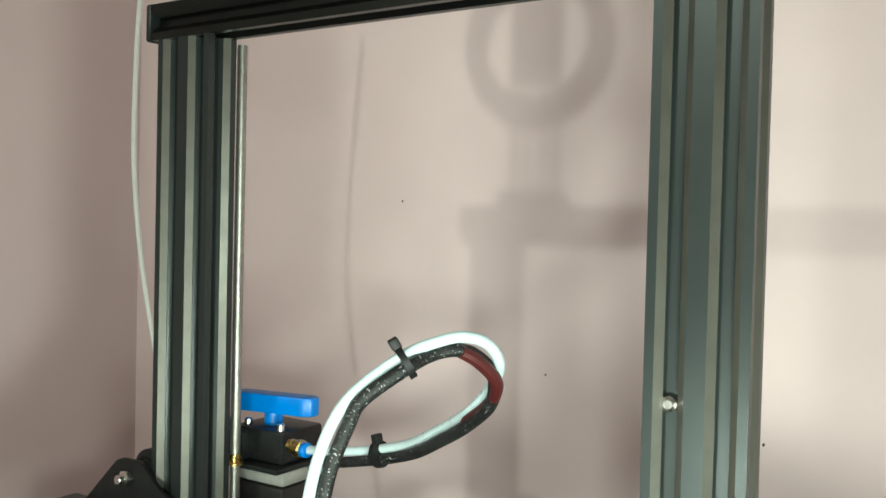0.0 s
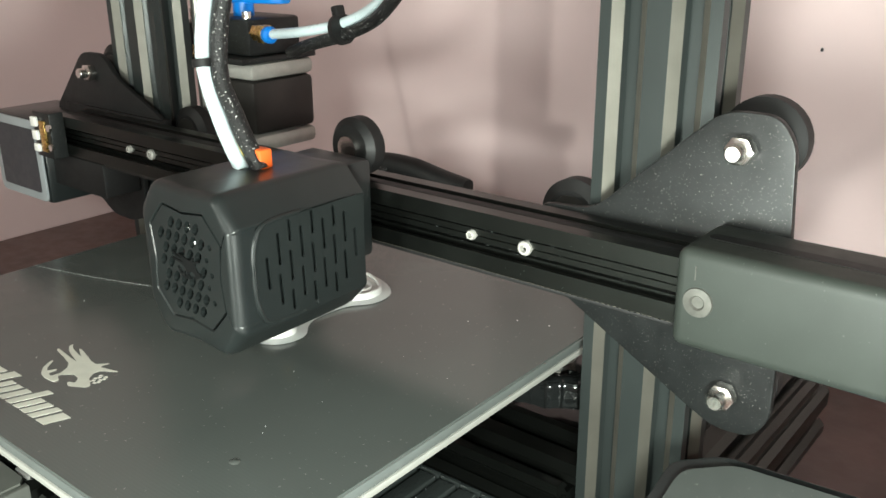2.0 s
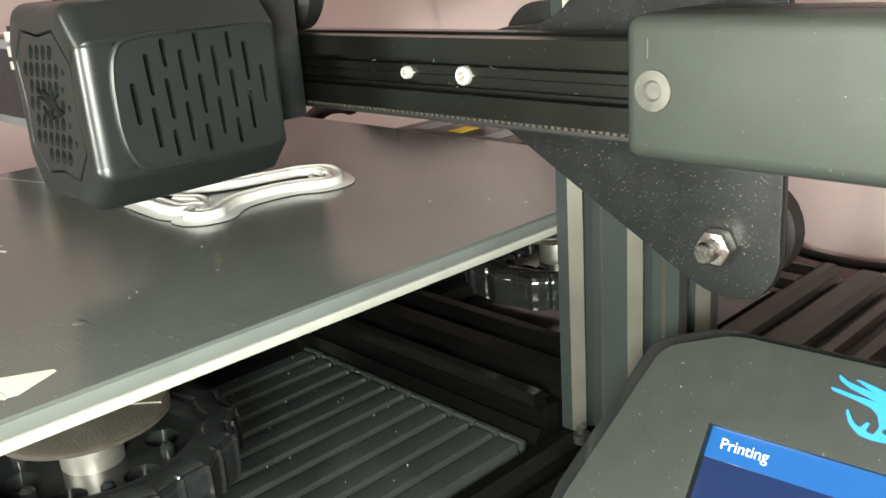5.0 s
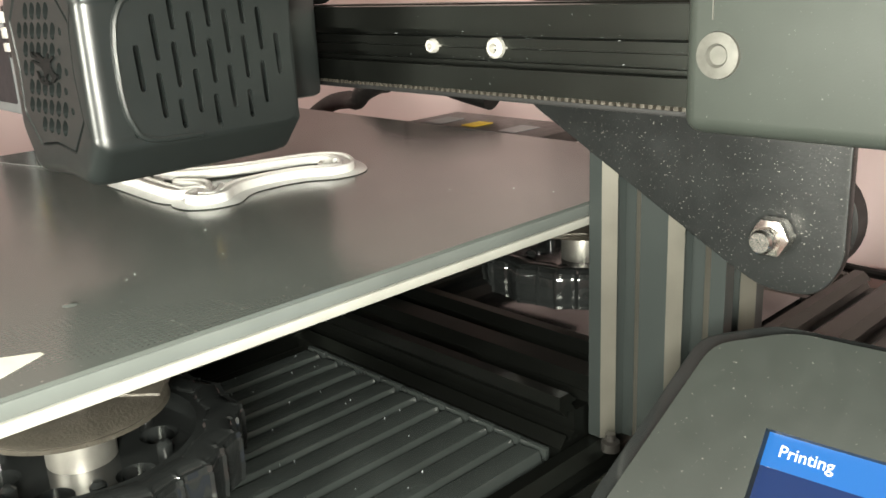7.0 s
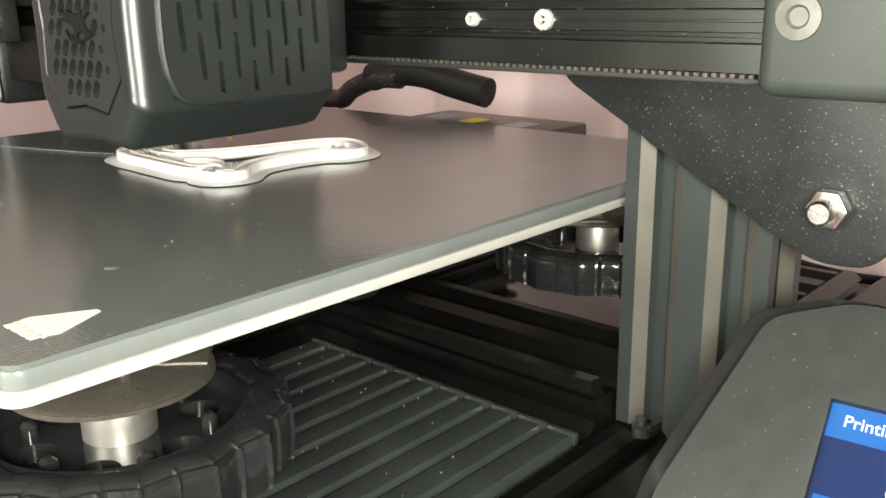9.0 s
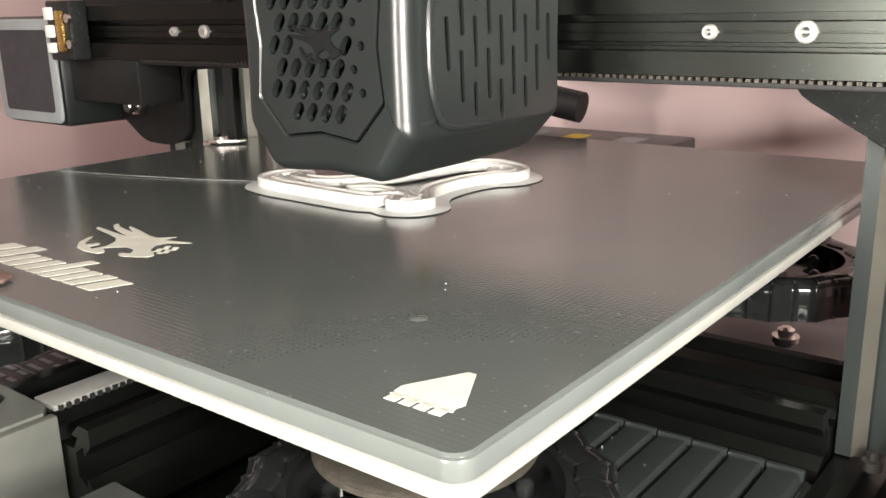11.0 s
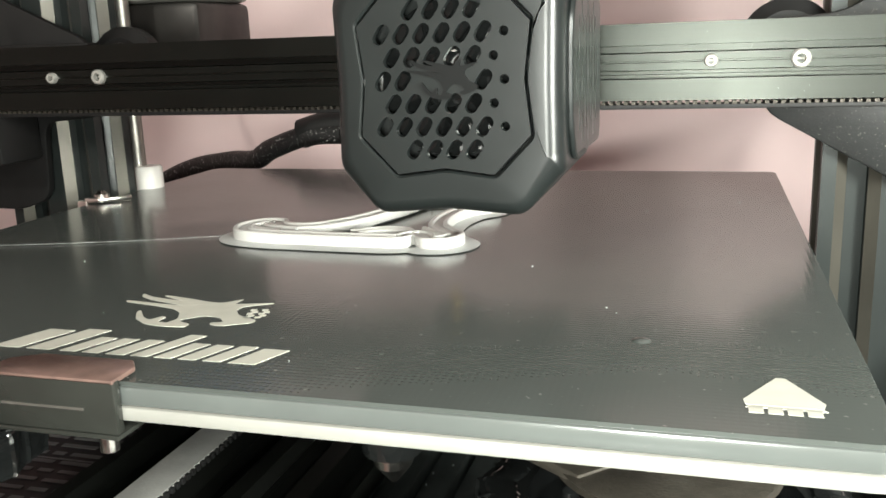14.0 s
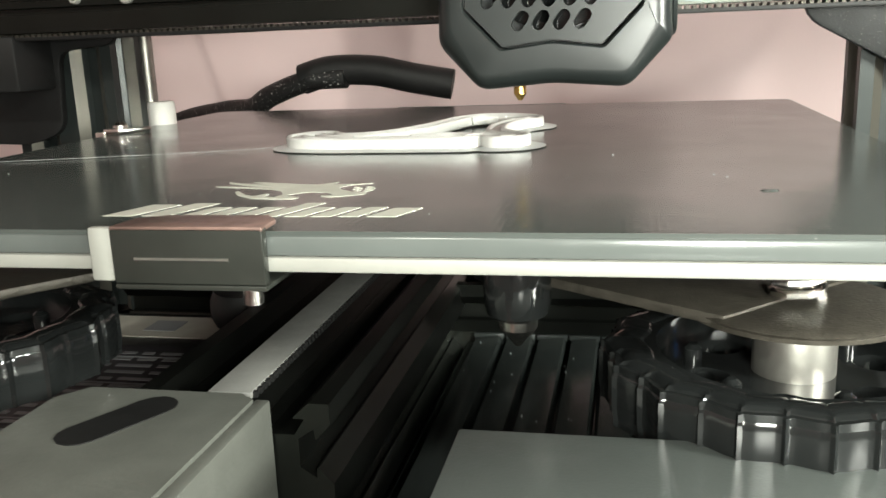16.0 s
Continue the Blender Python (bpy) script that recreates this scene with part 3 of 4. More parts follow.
part("cut_end", box(CX0 - 0.0042, CX0 - 0.0001, CY - 0.0022, CY - 0.0006, -0.0080, 0.0010, 0.0005), M_PLATE, clip, "bright bare end of the clip")
part("fold", cyl((CX1 - 0.003, CY - 0.001), 0.0016, -0.0115, -0.0090, "z", 12), M_STEEL, clip)
side_clip = thing("side_clip", "small bright metal clip on the edge of the glass", "clip")
part("spring_tab", prism(soften([(-0.1200, 0.0385), (-0.1130, 0.0375), (-0.1080, 0.0430), (-0.1055, 0.0470), (-0.1085, 0.0475), (-0.1125, 0.0440), (-0.1200, 0.0465)], 0.0012), "z", 0.0004, 0.0020, 0.0005), M_STEEL, side_clip)
part("screw_head", lathe([(0.0026, 0.0016), (0.0026, 0.003), (0.0012, 0.0042)], (-0.1150, 0.0420, 0), "z", 12), M_STEEL, side_clip)
part("outer_fold", box(-0.1225, -0.1182, 0.0380, 0.0470, -0.009, 0.0010, 0.0006), M_STEEL, side_clip)


# emblems printed on the glass, as plain shapes
def flat_shape(bm, pts, z0=-0.0001, z1=0.00008, m=None):
    q = [(m @ Vector((a, b, 0))).xy if m else (a, b) for a, b in pts]
    prism([(p[0], p[1]) for p in q], "z", z0, z1, 0.0, bm)


def creature(bm, put):
    """A horned head drawn as plain swept shapes in a box about 1 wide; put(bm, points, k) gives its place."""
    shapes = (
        ((0.42, 0.60), (0.40, 0.78), (0.55, 0.84), (0.64, 0.82), (0.76, 0.99), (0.74, 0.88), (0.73, 0.81), (0.98, 0.91), (0.96, 0.87), (0.81, 0.74), (0.79, 0.62), (0.84, 0.48), (0.98, 0.36), (0.97, 0.28),
         (0.80, 0.14), (0.74, 0.16), (0.72, 0.22), (0.80, 0.26), (0.74, 0.38), (0.64, 0.40), (0.56, 0.30), (0.52, 0.22), (0.62, 0.14), (0.60, 0.08), (0.45, 0.08), (0.50, 0.28), (0.46, 0.46), (0.34, 0.62)),
        ((0.0, 0.75), (0.02, 0.69), (0.22, 0.63), (0.48, 0.52), (0.50, 0.66), (0.24, 0.70)),
        ((0.05, 0.99), (0.06, 0.90), (0.16, 0.80), (0.45, 0.66), (0.55, 0.78), (0.30, 0.84), (0.14, 0.90)),
        ((0.20, 0.96), (0.24, 0.97), (0.42, 0.90), (0.58, 0.82), (0.54, 0.72), (0.32, 0.86)),
        ((0.20, 0.46), (0.19, 0.40), (0.24, 0.22), (0.34, 0.08), (0.46, 0.04), (0.61, 0.06), (0.60, 0.13), (0.46, 0.14), (0.40, 0.16), (0.42, 0.30), (0.39, 0.32), (0.34, 0.19), (0.28, 0.26)))
    for k, pts in enumerate(shapes):
        put(bm, soften(pts, 0.03, 3), k)


def swirls(bm, put):
    for k in range(2):
        for s in range(5):
            a, b = 0.88 + 0.07 * k + 0.02 * (s % 2), 0.40 + 0.055 * s + 0.02 * k
            put(bm, ((a, b), (a + 0.035, b + 0.02), (a + 0.03, b + 0.065), (a - 0.005, b + 0.045)), s)


def on_bed(bm, pts, k):
    flat_shape(bm, [(-0.0252 + 0.0350 * a - 0.003 * b, -0.0830 + 0.0210 * b) for a, b in pts], -0.0001, 0.00006 + 0.00001 * k)


dragon = bmesh.new()
creature(dragon, on_bed)
swirls(dragon, on_bed)
part("emblem", dragon, M_LOGO, bed, "pale winged emblem printed on the glass")
# a row of plain slanted bars where the maker's name stands
for x0, w, h in ((-0.0345, 0.0058, 0.0105), (-0.0270, 0.0050, 0.0118), (-0.0198, 0.0034, 0.0080), (-0.0150, 0.0034, 0.0080), (-0.0100, 0.0036, 0.0082),
                 (-0.0050, 0.0034, 0.0122), (-0.0002, 0.0034, 0.0080), (0.0046, 0.0034, 0.0080), (0.0094, 0.0034, 0.0082), (0.0144, 0.0050, 0.0076)):
    stroke = bmesh.new()
    lean = 0.40 * h
    flat_shape(stroke, [(x0, -0.0980), (x0 + w, -0.0980), (x0 + w + lean, -0.0980 + h), (x0 + lean, -0.0980 + h)])
    part("stroke", stroke, M_LOGO, bed)
mark = bmesh.new()
flat_shape(mark, [(0.0980, -0.0990), (0.1085, -0.0990), (0.1090, -0.0972), (0.1042, -0.0880), (0.1028, -0.0880), (0.0978, -0.0972)])
part("corner_mark", mark, M_LOGO, bed, "pale triangular mark in the corner")
mark2 = bmesh.new()
for k in range(4):
    flat_shape(mark2, [(0.0984 + 0.0026 * k, -0.1018), (0.1004 + 0.0026 * k, -0.1018), (0.1004 + 0.0026 * k, -0.0998), (0.0984 + 0.0026 * k, -0.0998)])
flat_shape(mark2, [(0.0980, -0.1000), (0.1090, -0.1000), (0.1086, -0.0992), (0.0984, -0.0992)])
part("corner_print", mark2, M_LOGO, bed)
part("stray_thread", tube([(-0.116, -0.030, 0.0003), (-0.085, -0.0225, 0.0004), (-0.055, -0.0125, 0.0003), (-0.034, -0.004, 0.0004)], 0.00005, 5), M_BRIM, bed, "fine stray plastic thread")
crumbs = bmesh.new()
rnd = random.Random(8)
for k in range(46):
    cx, cy, cr = rnd.uniform(-0.11, 0.11), rnd.uniform(-0.10, 0.11), rnd.uniform(0.00006, 0.00022)
    prism(circle(cx, cy, cr, 6, rnd.uniform(0.6, 1.6)), "z", 0.0, cr * 0.8, 0.0, crumbs)
tagged(link("bed_dust", crumbs, M_BRIM), "pale dust crumbs on the dark glass", "dust", kind="stuff")

grit = bmesh.new()
for k in range(90):
    gx, gz, gr = rnd.uniform(0.075, 0.170), 0.0445 + rnd.choice((rnd.uniform(-0.0034, 0.0034), rnd.uniform(-0.0034, 0.0034), rnd.uniform(-0.0095, 0.0095))), rnd.uniform(0.00003, 0.00009)
    gy = 0.0242 if abs(gz - 0.0445) < 0.0036 else 0.0200
    if abs(gz - 0.0445) < 0.0036 or abs(gz - 0.0445) > 0.0055:
        box(gx, gx + gr * 2, gy - gr, gy + 0.0002, gz, gz + gr * 2, 0, grit)
for k in range(80):
    gx, gy, gr = rnd.uniform(0.010, 0.120), rnd.uniform(-0.10, 0.030), rnd.uniform(0.00004, 0.00012)
    rz = BASE_Z + (0.0001 if (gx - 0.0085) % 0.0102 < 0.007 else -0.0033)
    box(gx, gx + gr * 2, gy, gy + gr * 2, rz - 0.0006, rz + gr, 0, grit)
tagged(link("frame_dust", grit, M_LABEL), "pale dust grains on the black rails and cover", "dust", kind="stuff")

# ---------------------------------------------------------------- the half-printed piece
LOOP = [(-0.0310, -0.0105), (-0.0200, -0.0135), (-0.0095, -0.0140), (0.0050, -0.0146), (0.0165, -0.0142), (0.0196, -0.0092), (0.0235, -0.0142), (0.0295, -0.0130), (0.0312, -0.0070), (0.0265, -0.0010),
        (0.0230, 0.0060), (0.0225, 0.0180), (0.0250, 0.0280), (0.0300, 0.0350), (0.0290, 0.0430), (0.0200, 0.0490), (0.0110, 0.0500), (0.0045, 0.0430), (0.0015, 0.0320), (-0.0020, 0.0190), (-0.0080, 0.0060),
        (-0.0150, -0.0005), (-0.0220, 0.0000), (-0.0250, 0.0045), (-0.0310, 0.0040), (-0.0345, -0.0030)]
loop = [(p.x, p.y) for p in spline([(a, b, 0) for a, b in LOOP], 8, True)]


def offset_loop(pts, d):
    out = []
    n = len(pts)
    for i in range(n):
        a, b = pts[i - 1], pts[(i + 1) % n]
        t = Vector((b[0] - a[0], b[1] - a[1])).normalized()
        out.append((pts[i][0] + t.y * d, pts[i][1] - t.x * d))
    return out


piece = thing("printed_piece", "half-printed white plastic outline lying on the dark glass", "printed part")
part("brim", wall_strip(offset_loop(loop, 0.0005), 0.0092, 0.00030, 0.00070), M_BRIM, piece, "thin pale brim round the piece")
part("outer_wall", wall_strip(offset_loop(loop, 0.0004), 0.0015, 0.0007, 0.0035), M_WHITE, piece)
part("inner_wall", wall_strip(offset_loop(loop, -0.0036), 0.0015, 0.0007, 0.0034), M_WHITE, piece)
part("filling", wall_strip(offset_loop(loop, -0.0016), 0.0030, 0.0007, 0.0029), M_WHITE, piece)
for line in (((0.000, -0.006), (0.008, -0.001), (0.015, -0.002), (0.019, -0.007)), ((0.003, -0.008), (0.010, -0.004), (0.016, -0.005)), ((0.020, -0.004), (0.024, -0.007), (0.0285, -0.008)),
             ((0.019, 0.000), (0.0225, -0.003), (0.026, -0.0045)), ((0.0085, 0.041), (0.013, 0.045), (0.019, 0.044)), ((0.018, 0.039), (0.022, 0.036), (0.026, 0.0385)), ((-0.031, -0.003), (-0.027, -0.006), (-0.020, -0.0075)), ((-0.029, 0.0005), (-0.025, -0.003), (-0.016, -0.0055))):
    part("fill_line", wall_strip([(p.x, p.y) for p in spline([(a, b, 0) for a, b in line], 6)], 0.0015, 0.0008, 0.0032, False), M_WHITE, piece)

# ---------------------------------------------------------------- gantry
YB, ZB = 0.0200, 0.0445
gantry = thing("gantry", "black slotted cross beam with wheel plates that rides on the uprights", "gantry")
beam = part("beam", bar("x", YB, ZB - 0.01, 0.02, 0.02, -0.176, 0.185, narrow=True), M_RAIL, gantry)
for sx, r in ((0.0923, 0.0018), (0.1143, 0.0025), (-0.0960, 0.0024), (-0.1138, 0.0018)):
    s = part("slot_bolt", lathe([(r, 0.0), (r, 0.0022), (r * 0.8, 0.0028), (r * 0.5, 0.0028), (r * 0.45, 0.0008)], (0, 0, 0), "z", 16), M_CASTALU, beam)
    s.matrix_basis = pose(sx, YB + 0.0050, ZB, 90, 0, 0)
xb = part("belt", box(-0.175, 0.20, YB + 0.002, YB + 0.0085, ZB - 0.0124, ZB - 0.0112, 0.0002), M_SOFTBLACK, gantry, "black toothed drive belt")
tooth = bmesh.new()
for k in range(180):
    tx = -0.17 + 0.002 * k
    box(tx, tx + 0.0011, YB + 0.002, YB + 0.0085, ZB - 0.0112, ZB - 0.0104, 0, tooth)
part("belt_teeth", tooth, M_DISC, xb)
belt_top = part("upper_belt", box(-0.175, 0.20, YB + 0.0065, YB + 0.0125, ZB + 0.0085, ZB + 0.0094, 0.0002), M_SOFTBLACK, gantry)


def wheel(cx, cz):
    w = part("wheel", lathe([(0.0048, -0.0051), (0.0095, -0.0051), (0.0132, -0.0026), (0.0132, 0.0026), (0.0105, 0.0051), (0.0048, 0.0051)], (cx, (UY0 + UY1) / 2, cz), "y", 32), M_SOFTBLACK, gantry)
    part("bearing", lathe([(0.0030, -0.0056), (0.0078, -0.0056), (0.0078, 0.0056), (0.0030, 0.0056)], (cx, (UY0 + UY1) / 2, cz), "y", 24), M_MOTOR, w)


def nut(cx, cz):
    n = part("nut", hex_nut((cx, cz), 0.0046, 0.0375, 0.0418, "y"), M_STEEL, gantry)
    part("bolt_end", lathe([(0.0027, -0.0080), (0.0022, -0.0086), (0.0027, -0.0080), (0.0027, 0.03)][1:], (cx, 0.0420, cz), "y", 16), M_STEEL, n)


RP = [(0.1060, 0.0300), (0.1660, -0.0035), (0.1760, -0.0085), (0.1880, -0.0075), (0.1930, 0.0000), (0.1925, 0.0560), (0.1905, 0.0860), (0.1850, 0.0935), (0.1690, 0.0935), (0.1280, 0.0560), (0.1060, 0.0545)]
part("wheel_plate", prism(soften(RP, 0.006), "y", 0.0420, 0.0450, 0.0005), M_BLACK, gantry, "black powder-coated wheel plate with a dusty face")
nut(0.1785, 0.0050)
nut(0.1760, 0.0830)
wheel(0.1770, 0.0050)
wheel(0.1765, 0.0830)
wheel(UX0 - 0.0105, ZB + 0.003)
LP = [(-0.1130, 0.0300), (-0.1350, 0.0285), (-0.1370, 0.0010), (-0.1500, -0.0035), (-0.1680, -0.0030), (-0.2080, 0.0230), (-0.2120, 0.0520), (-0.1800, 0.0835), (-0.1610, 0.0840), (-0.1480, 0.0720), (-0.1130, 0.0560)]
part("wheel_plate", prism(soften(LP, 0.005), "y", 0.0420, 0.0450, 0.0005), M_SOFTBLACK, gantry)
nut(-0.1665, 0.0130)
nut(-0.1700, 0.0740)
wheel(VX0 - 0.0105, 0.0130)
wheel(VX0 - 0.0105, 0.0740)
wheel(VX1 + 0.0105, ZB + 0.003)
part("lower_block", box(-0.205, -0.136, 0.0205, 0.0405, 0.0160, 0.0338, 0.0010), M_SOFTBLACK, gantry)
part("upper_block", box(-0.200, -0.112, 0.0405, 0.0470, 0.0335, 0.0555, 0.0005), M_SOFTBLACK, gantry)
# plain cover of the motor at the beam's end
cover_l = part("motor_cover", box(-0.236, -0.184, 0.0160, 0.0560, 0.0050, 0.0510, 0.003), M_PLASTIC, gantry)
part("label_plate", prism(soften([(-0.2350, 0.0065), (-0.1850, 0.0065), (-0.1850, 0.0500), (-0.2350, 0.0500)], 0.004), "y", 0.0148, 0.0159, 0.0003), M_LABEL, cover_l, "plain grey label plate")
part("label_field", prism(soften([(-0.2300, 0.0110), (-0.1900, 0.0110), (-0.1900, 0.0455), (-0.2300, 0.0455)], 0.002), "y", 0.0145, 0.0147), M_DARKINK, cover_l, "dark square field on the label")
sw = part("limit_switch", box(-0.1825, -0.1655, 0.0120, 0.0200, 0.0335, 0.0570, 0.0008), M_BLACK, gantry, "limit switch with pale connectors")
for k, (zz, hh) in enumerate(((0.0365, 0.004), (0.0425, 0.005), (0.0495, 0.005))):
    part("connector", box(-0.1815, -0.1765, 0.0100, 0.0119, zz, zz + hh, 0.0005), M_WHITECABLE, sw)
part("lever", box(-0.1740, -0.1690, 0.0105, 0.0119, 0.0370, 0.0530, 0.0004), M_BRASS, sw)
for zz in (0.040, 0.050):
    part("screw", cyl((-0.1655, zz), 0.0018, 0.0105, 0.0119, "y", 10), M_STEEL, sw)

# belt tensioner at the beam's other end
tens = part("tensioner_cover", box(0.1708, 0.2400, 0.0130, 0.0415, 0.0308, 0.0605, 0.0034, seg=5), M_GREYPLASTIC, gantry, "dark grey matte plastic tensioner cover")
# no slot is cut: a black strip on top paints its shaded inside
part("top_slot_shade", prism(capsule(0.2000, 0.0270, 0.0024, 0.0230, 0.0), "z", 0.0600, 0.0607), M_SOFTBLACK, tens)
scr = part("cap_screw", lathe([(0.0044, 0.0), (0.0042, 0.0008), (0.0022, 0.0010), (0.0017, 0.0003)], (0, 0, 0), "z", 24), M_CAPSCREW, tens, "dull countersunk cap screw")
scr.matrix_basis = pose(0.1785, 0.0132, ZB + 0.0012, 90, 0, 0)
part("scratch", box(0.1770, 0.1772, 0.0128, 0.0131, 0.0520, 0.0560), M_CAPSCREW, tens)
grip = bmesh.new()
pts = []
for i in range(48):
    a = 2 * math.pi * i / 48
    r = 0.0125 + 0.0009 * math.cos(12 * a)
    pts.append((0.0275 + r * math.cos(a), 0.0450 + r * math.sin(a)))
prism(pts, "x", 0.2450, 0.2600, 0.0012, grip)
cyl((0.0275, 0.0450), 0.0075, 0.2402, 0.2451, "x", 20, 0.0, grip)
part("tension_knob", grip, M_BLUE, gantry, "bright blue knurled plastic knob")

# ---------------------------------------------------------------- print head
HX = 0.0420
head = thing("print_head", "black moulded plastic print head shroud with vent slots", "print head")


def shell_outline(d, flare=0.0, pinch=0.0):
    """The eight-sided section of the shroud, drawn in by d, with its vented side let in by pinch."""
    hw, z0, z1 = 0.0236 + flare - d, 0.0170 + d, 0.0702 - d
    mid = (z0 + z1) / 2
    return soften([(HX - 0.0150, z0 + 0.0004), (HX, z0 + 0.0016), (HX + 0.0150, z0 + 0.0004), (HX + hw, z0 + 0.0098), (HX + hw - 0.0001, 0.0296), (HX + hw - 0.0002 - pinch, 0.0300), (HX + hw - 0.0004 - pinch, mid), (HX + hw - 0.0002 - pinch, 0.0594), (HX + hw - 0.0001, 0.0598), (HX + hw, z1 - 0.0092),
                   (HX + 0.0155, z1), (HX, z1 - 0.0006), (HX - 0.0155, z1), (HX - hw, z1 - 0.0092), (HX - hw + 0.0005, mid), (HX - hw, z0 + 0.0098)], 0.0022, 5)


FRONT = -0.0560
PANEL = [(HX - 0.0102, 0.0256), (HX, 0.0269), (HX + 0.0102, 0.0256), (HX + 0.0178, 0.0336), (HX + 0.0165, 0.0446), (HX + 0.0178, 0.0556),
         (HX + 0.0102, 0.0636), (HX, 0.0623), (HX - 0.0102, 0.0636), (HX - 0.0178, 0.0556), (HX - 0.0165, 0.0446), (HX - 0.0178, 0.0336)]


def grown(k):
    """The panel's outline scaled by k, with as many corners as the shroud's section."""
    pts = PANEL[:4] + [(HX + 0.0174, 0.0370), (HX + 0.0169, 0.0408), PANEL[4], (HX + 0.0169, 0.0484), (HX + 0.0174, 0.0522)] + PANEL[5:]
    return soften([(HX + (a - HX) * k, 0.0446 + (b - 0.0446) * k) for a, b in pts], 0.001, 5)


rings = [(FRONT + 0.0090, grown(1.0)), (FRONT + 0.0005, grown(1.0)), (FRONT, grown(1.02))]
for k in range(8):
    a = math.pi / 2 * k / 7
    rings.append((FRONT + 0.0044 * (1 - math.cos(a)), shell_outline(0.0034 * (1 - math.sin(a)))))
rings += [(-0.0470, shell_outline(0.0)), (-0.0466, shell_outline(0.0, 0.0, 0.0035)), (-0.0250, shell_outline(0.0, 0.0004, 0.0035)), (-0.0050, shell_outline(0.0003, 0.0, 0.0035)), (-0.0046, shell_outline(0.0003)), (-0.0010, shell_outline(0.0008, 0.0008))]
bm = bmesh.new()
loops = [[bm.verts.new((a, y, b)) for a, b in pts] for y, pts in rings]
for a, b in zip(loops, loops[1:]):
    for i in range(len(a)):
        bm.faces.new((a[i], a[(i + 1) % len(a)], b[(i + 1) % len(a)], b[i]))
bm.faces.new(loops[0])
bm.faces.new(loops[-1][::-1])
part("shroud", bm, M_SHROUD, head)

holes = []
for j in range(-3, 4):
    for i in range(-4, 5):
        zx, xx = 0.0446 + 0.0045 * j, HX + 0.0041 * i + (0.0020 if j % 2 else 0.0)
        u, v = xx - HX, zx - 0.0446
        if abs(u) > 0.0140 or abs(u) + abs(v) > 0.0235:
            continue
        if -0.0078 < u < 0.0080 and abs(v) < 0.0040:
            continue
        if u > 0.0095 or abs(u) + abs(v) > 0.0215:
            holes.append(circle(xx, zx, 0.00095, 10))
        else:
            holes.append(capsule(xx, zx, 0.00125, 0.00095, radians(54), 5))
grille = part("front_grille", holed_sheet([(HX + (a - HX) * 0.972, 0.0446 + (b - 0.0446) * 0.972) for a, b in PANEL], holes, "y", FRONT + 0.0001, FRONT + 0.0019), M_SHROUD, head, "black grille with slanted slots")
emb = bmesh.new()
creature(emb, lambda b2, pts, k: prism([(HX - 0.0070 + 0.0145 * a, 0.0406 + 0.0082 * b) for a, b in pts], "y", FRONT - 0.0004 - 0.00002 * k, FRONT + 0.0004, 0.0, b2))
part("emblem", emb, M_EMBLEM, grille, "dark horned emblem on the grille")
fan = part("fan", lathe([(0.0155, 0.0), (0.0155, 0.004), (0.0140, 0.004), (0.0138, 0.0012), (0.0060, 0.0010), (0.0055, -0.0016), (0.0040, -0.0020)], (HX, FRONT + 0.0062, 0.0446), "y", 32), M_GLOSSBLACK, head)
for k in range(7):
    m = Matrix.Translation((HX, FRONT + 0.0068, 0.0446)) @ Matrix.Rotation(2 * math.pi * k / 7, 4, "Y") @ Matrix.Translation((0.0098, 0, 0)) @ Matrix.Rotation(radians(38), 4, "X")
    part("blade", box(-0.0042, 0.0042, -0.0003, 0.0003, -0.0035, 0.0035, m=m), M_GLOSSBLACK, fan)

# the side's slits, in staggered columns inside an oval
side_holes = []
for i in range(9):
    yy = -0.0440 + 0.0047 * i
    reach = 0.0165 * math.sqrt(max(0.0, 1 - ((yy + 0.0252) / 0.0228) ** 2))
    for k in range(-2, 3):
        mid = 0.0446 + 0.0132 * k + (0.0066 if i % 2 else 0.0)
        lo, hi = max(mid - 0.0053, 0.0446 - reach), min(mid + 0.0053, 0.0446 + reach)
        if hi - lo > 0.0032:
            side_holes.append(capsule(yy, (lo + hi) / 2, 0.00072, (hi - lo) / 2 - 0.00072, radians(93), 4))
barrel = soften([(-0.0490, 0.0446), (-0.0484, 0.0560), (-0.0440, 0.0606), (-0.0018, 0.0608), (-0.0026, 0.0446), (-0.0018, 0.0274), (-0.0440, 0.0280), (-0.0484, 0.0335)], 0.005, 5)
side = part("side_grille", holed_sheet(barrel, side_holes, "x", HX + 0.0236, HX + 0.0243), M_SHROUD, head, "black side grille with upright slits")
crest = [(HX + 0.0239, -0.0300, 0.0610), (HX + 0.0239, -0.0435, 0.0604), (HX + 0.0238, -0.0474, 0.0570), (HX + 0.0237, -0.0487, 0.0510), (HX + 0.0237, -0.0489, 0.0446), (HX + 0.0237, -0.0487, 0.0384), (HX + 0.0238, -0.0474, 0.0326), (HX + 0.0239, -0.0435, 0.0284), (HX + 0.0239, -0.0300, 0.0277)]
part("ridge", tube(crest, 0.0008, 8), M_SHROUD, side)
part("carriage_plate", box(HX - 0.020, HX + 0.010, 0.0000, 0.0175, 0.0300, 0.0665, 0.002), M_PLASTIC, head)
part("side_sensor", box(HX - 0.0290, HX - 0.0246, -0.0180, 0.0040, 0.0300, 0.0640, 0.001), M_PLASTIC, head)
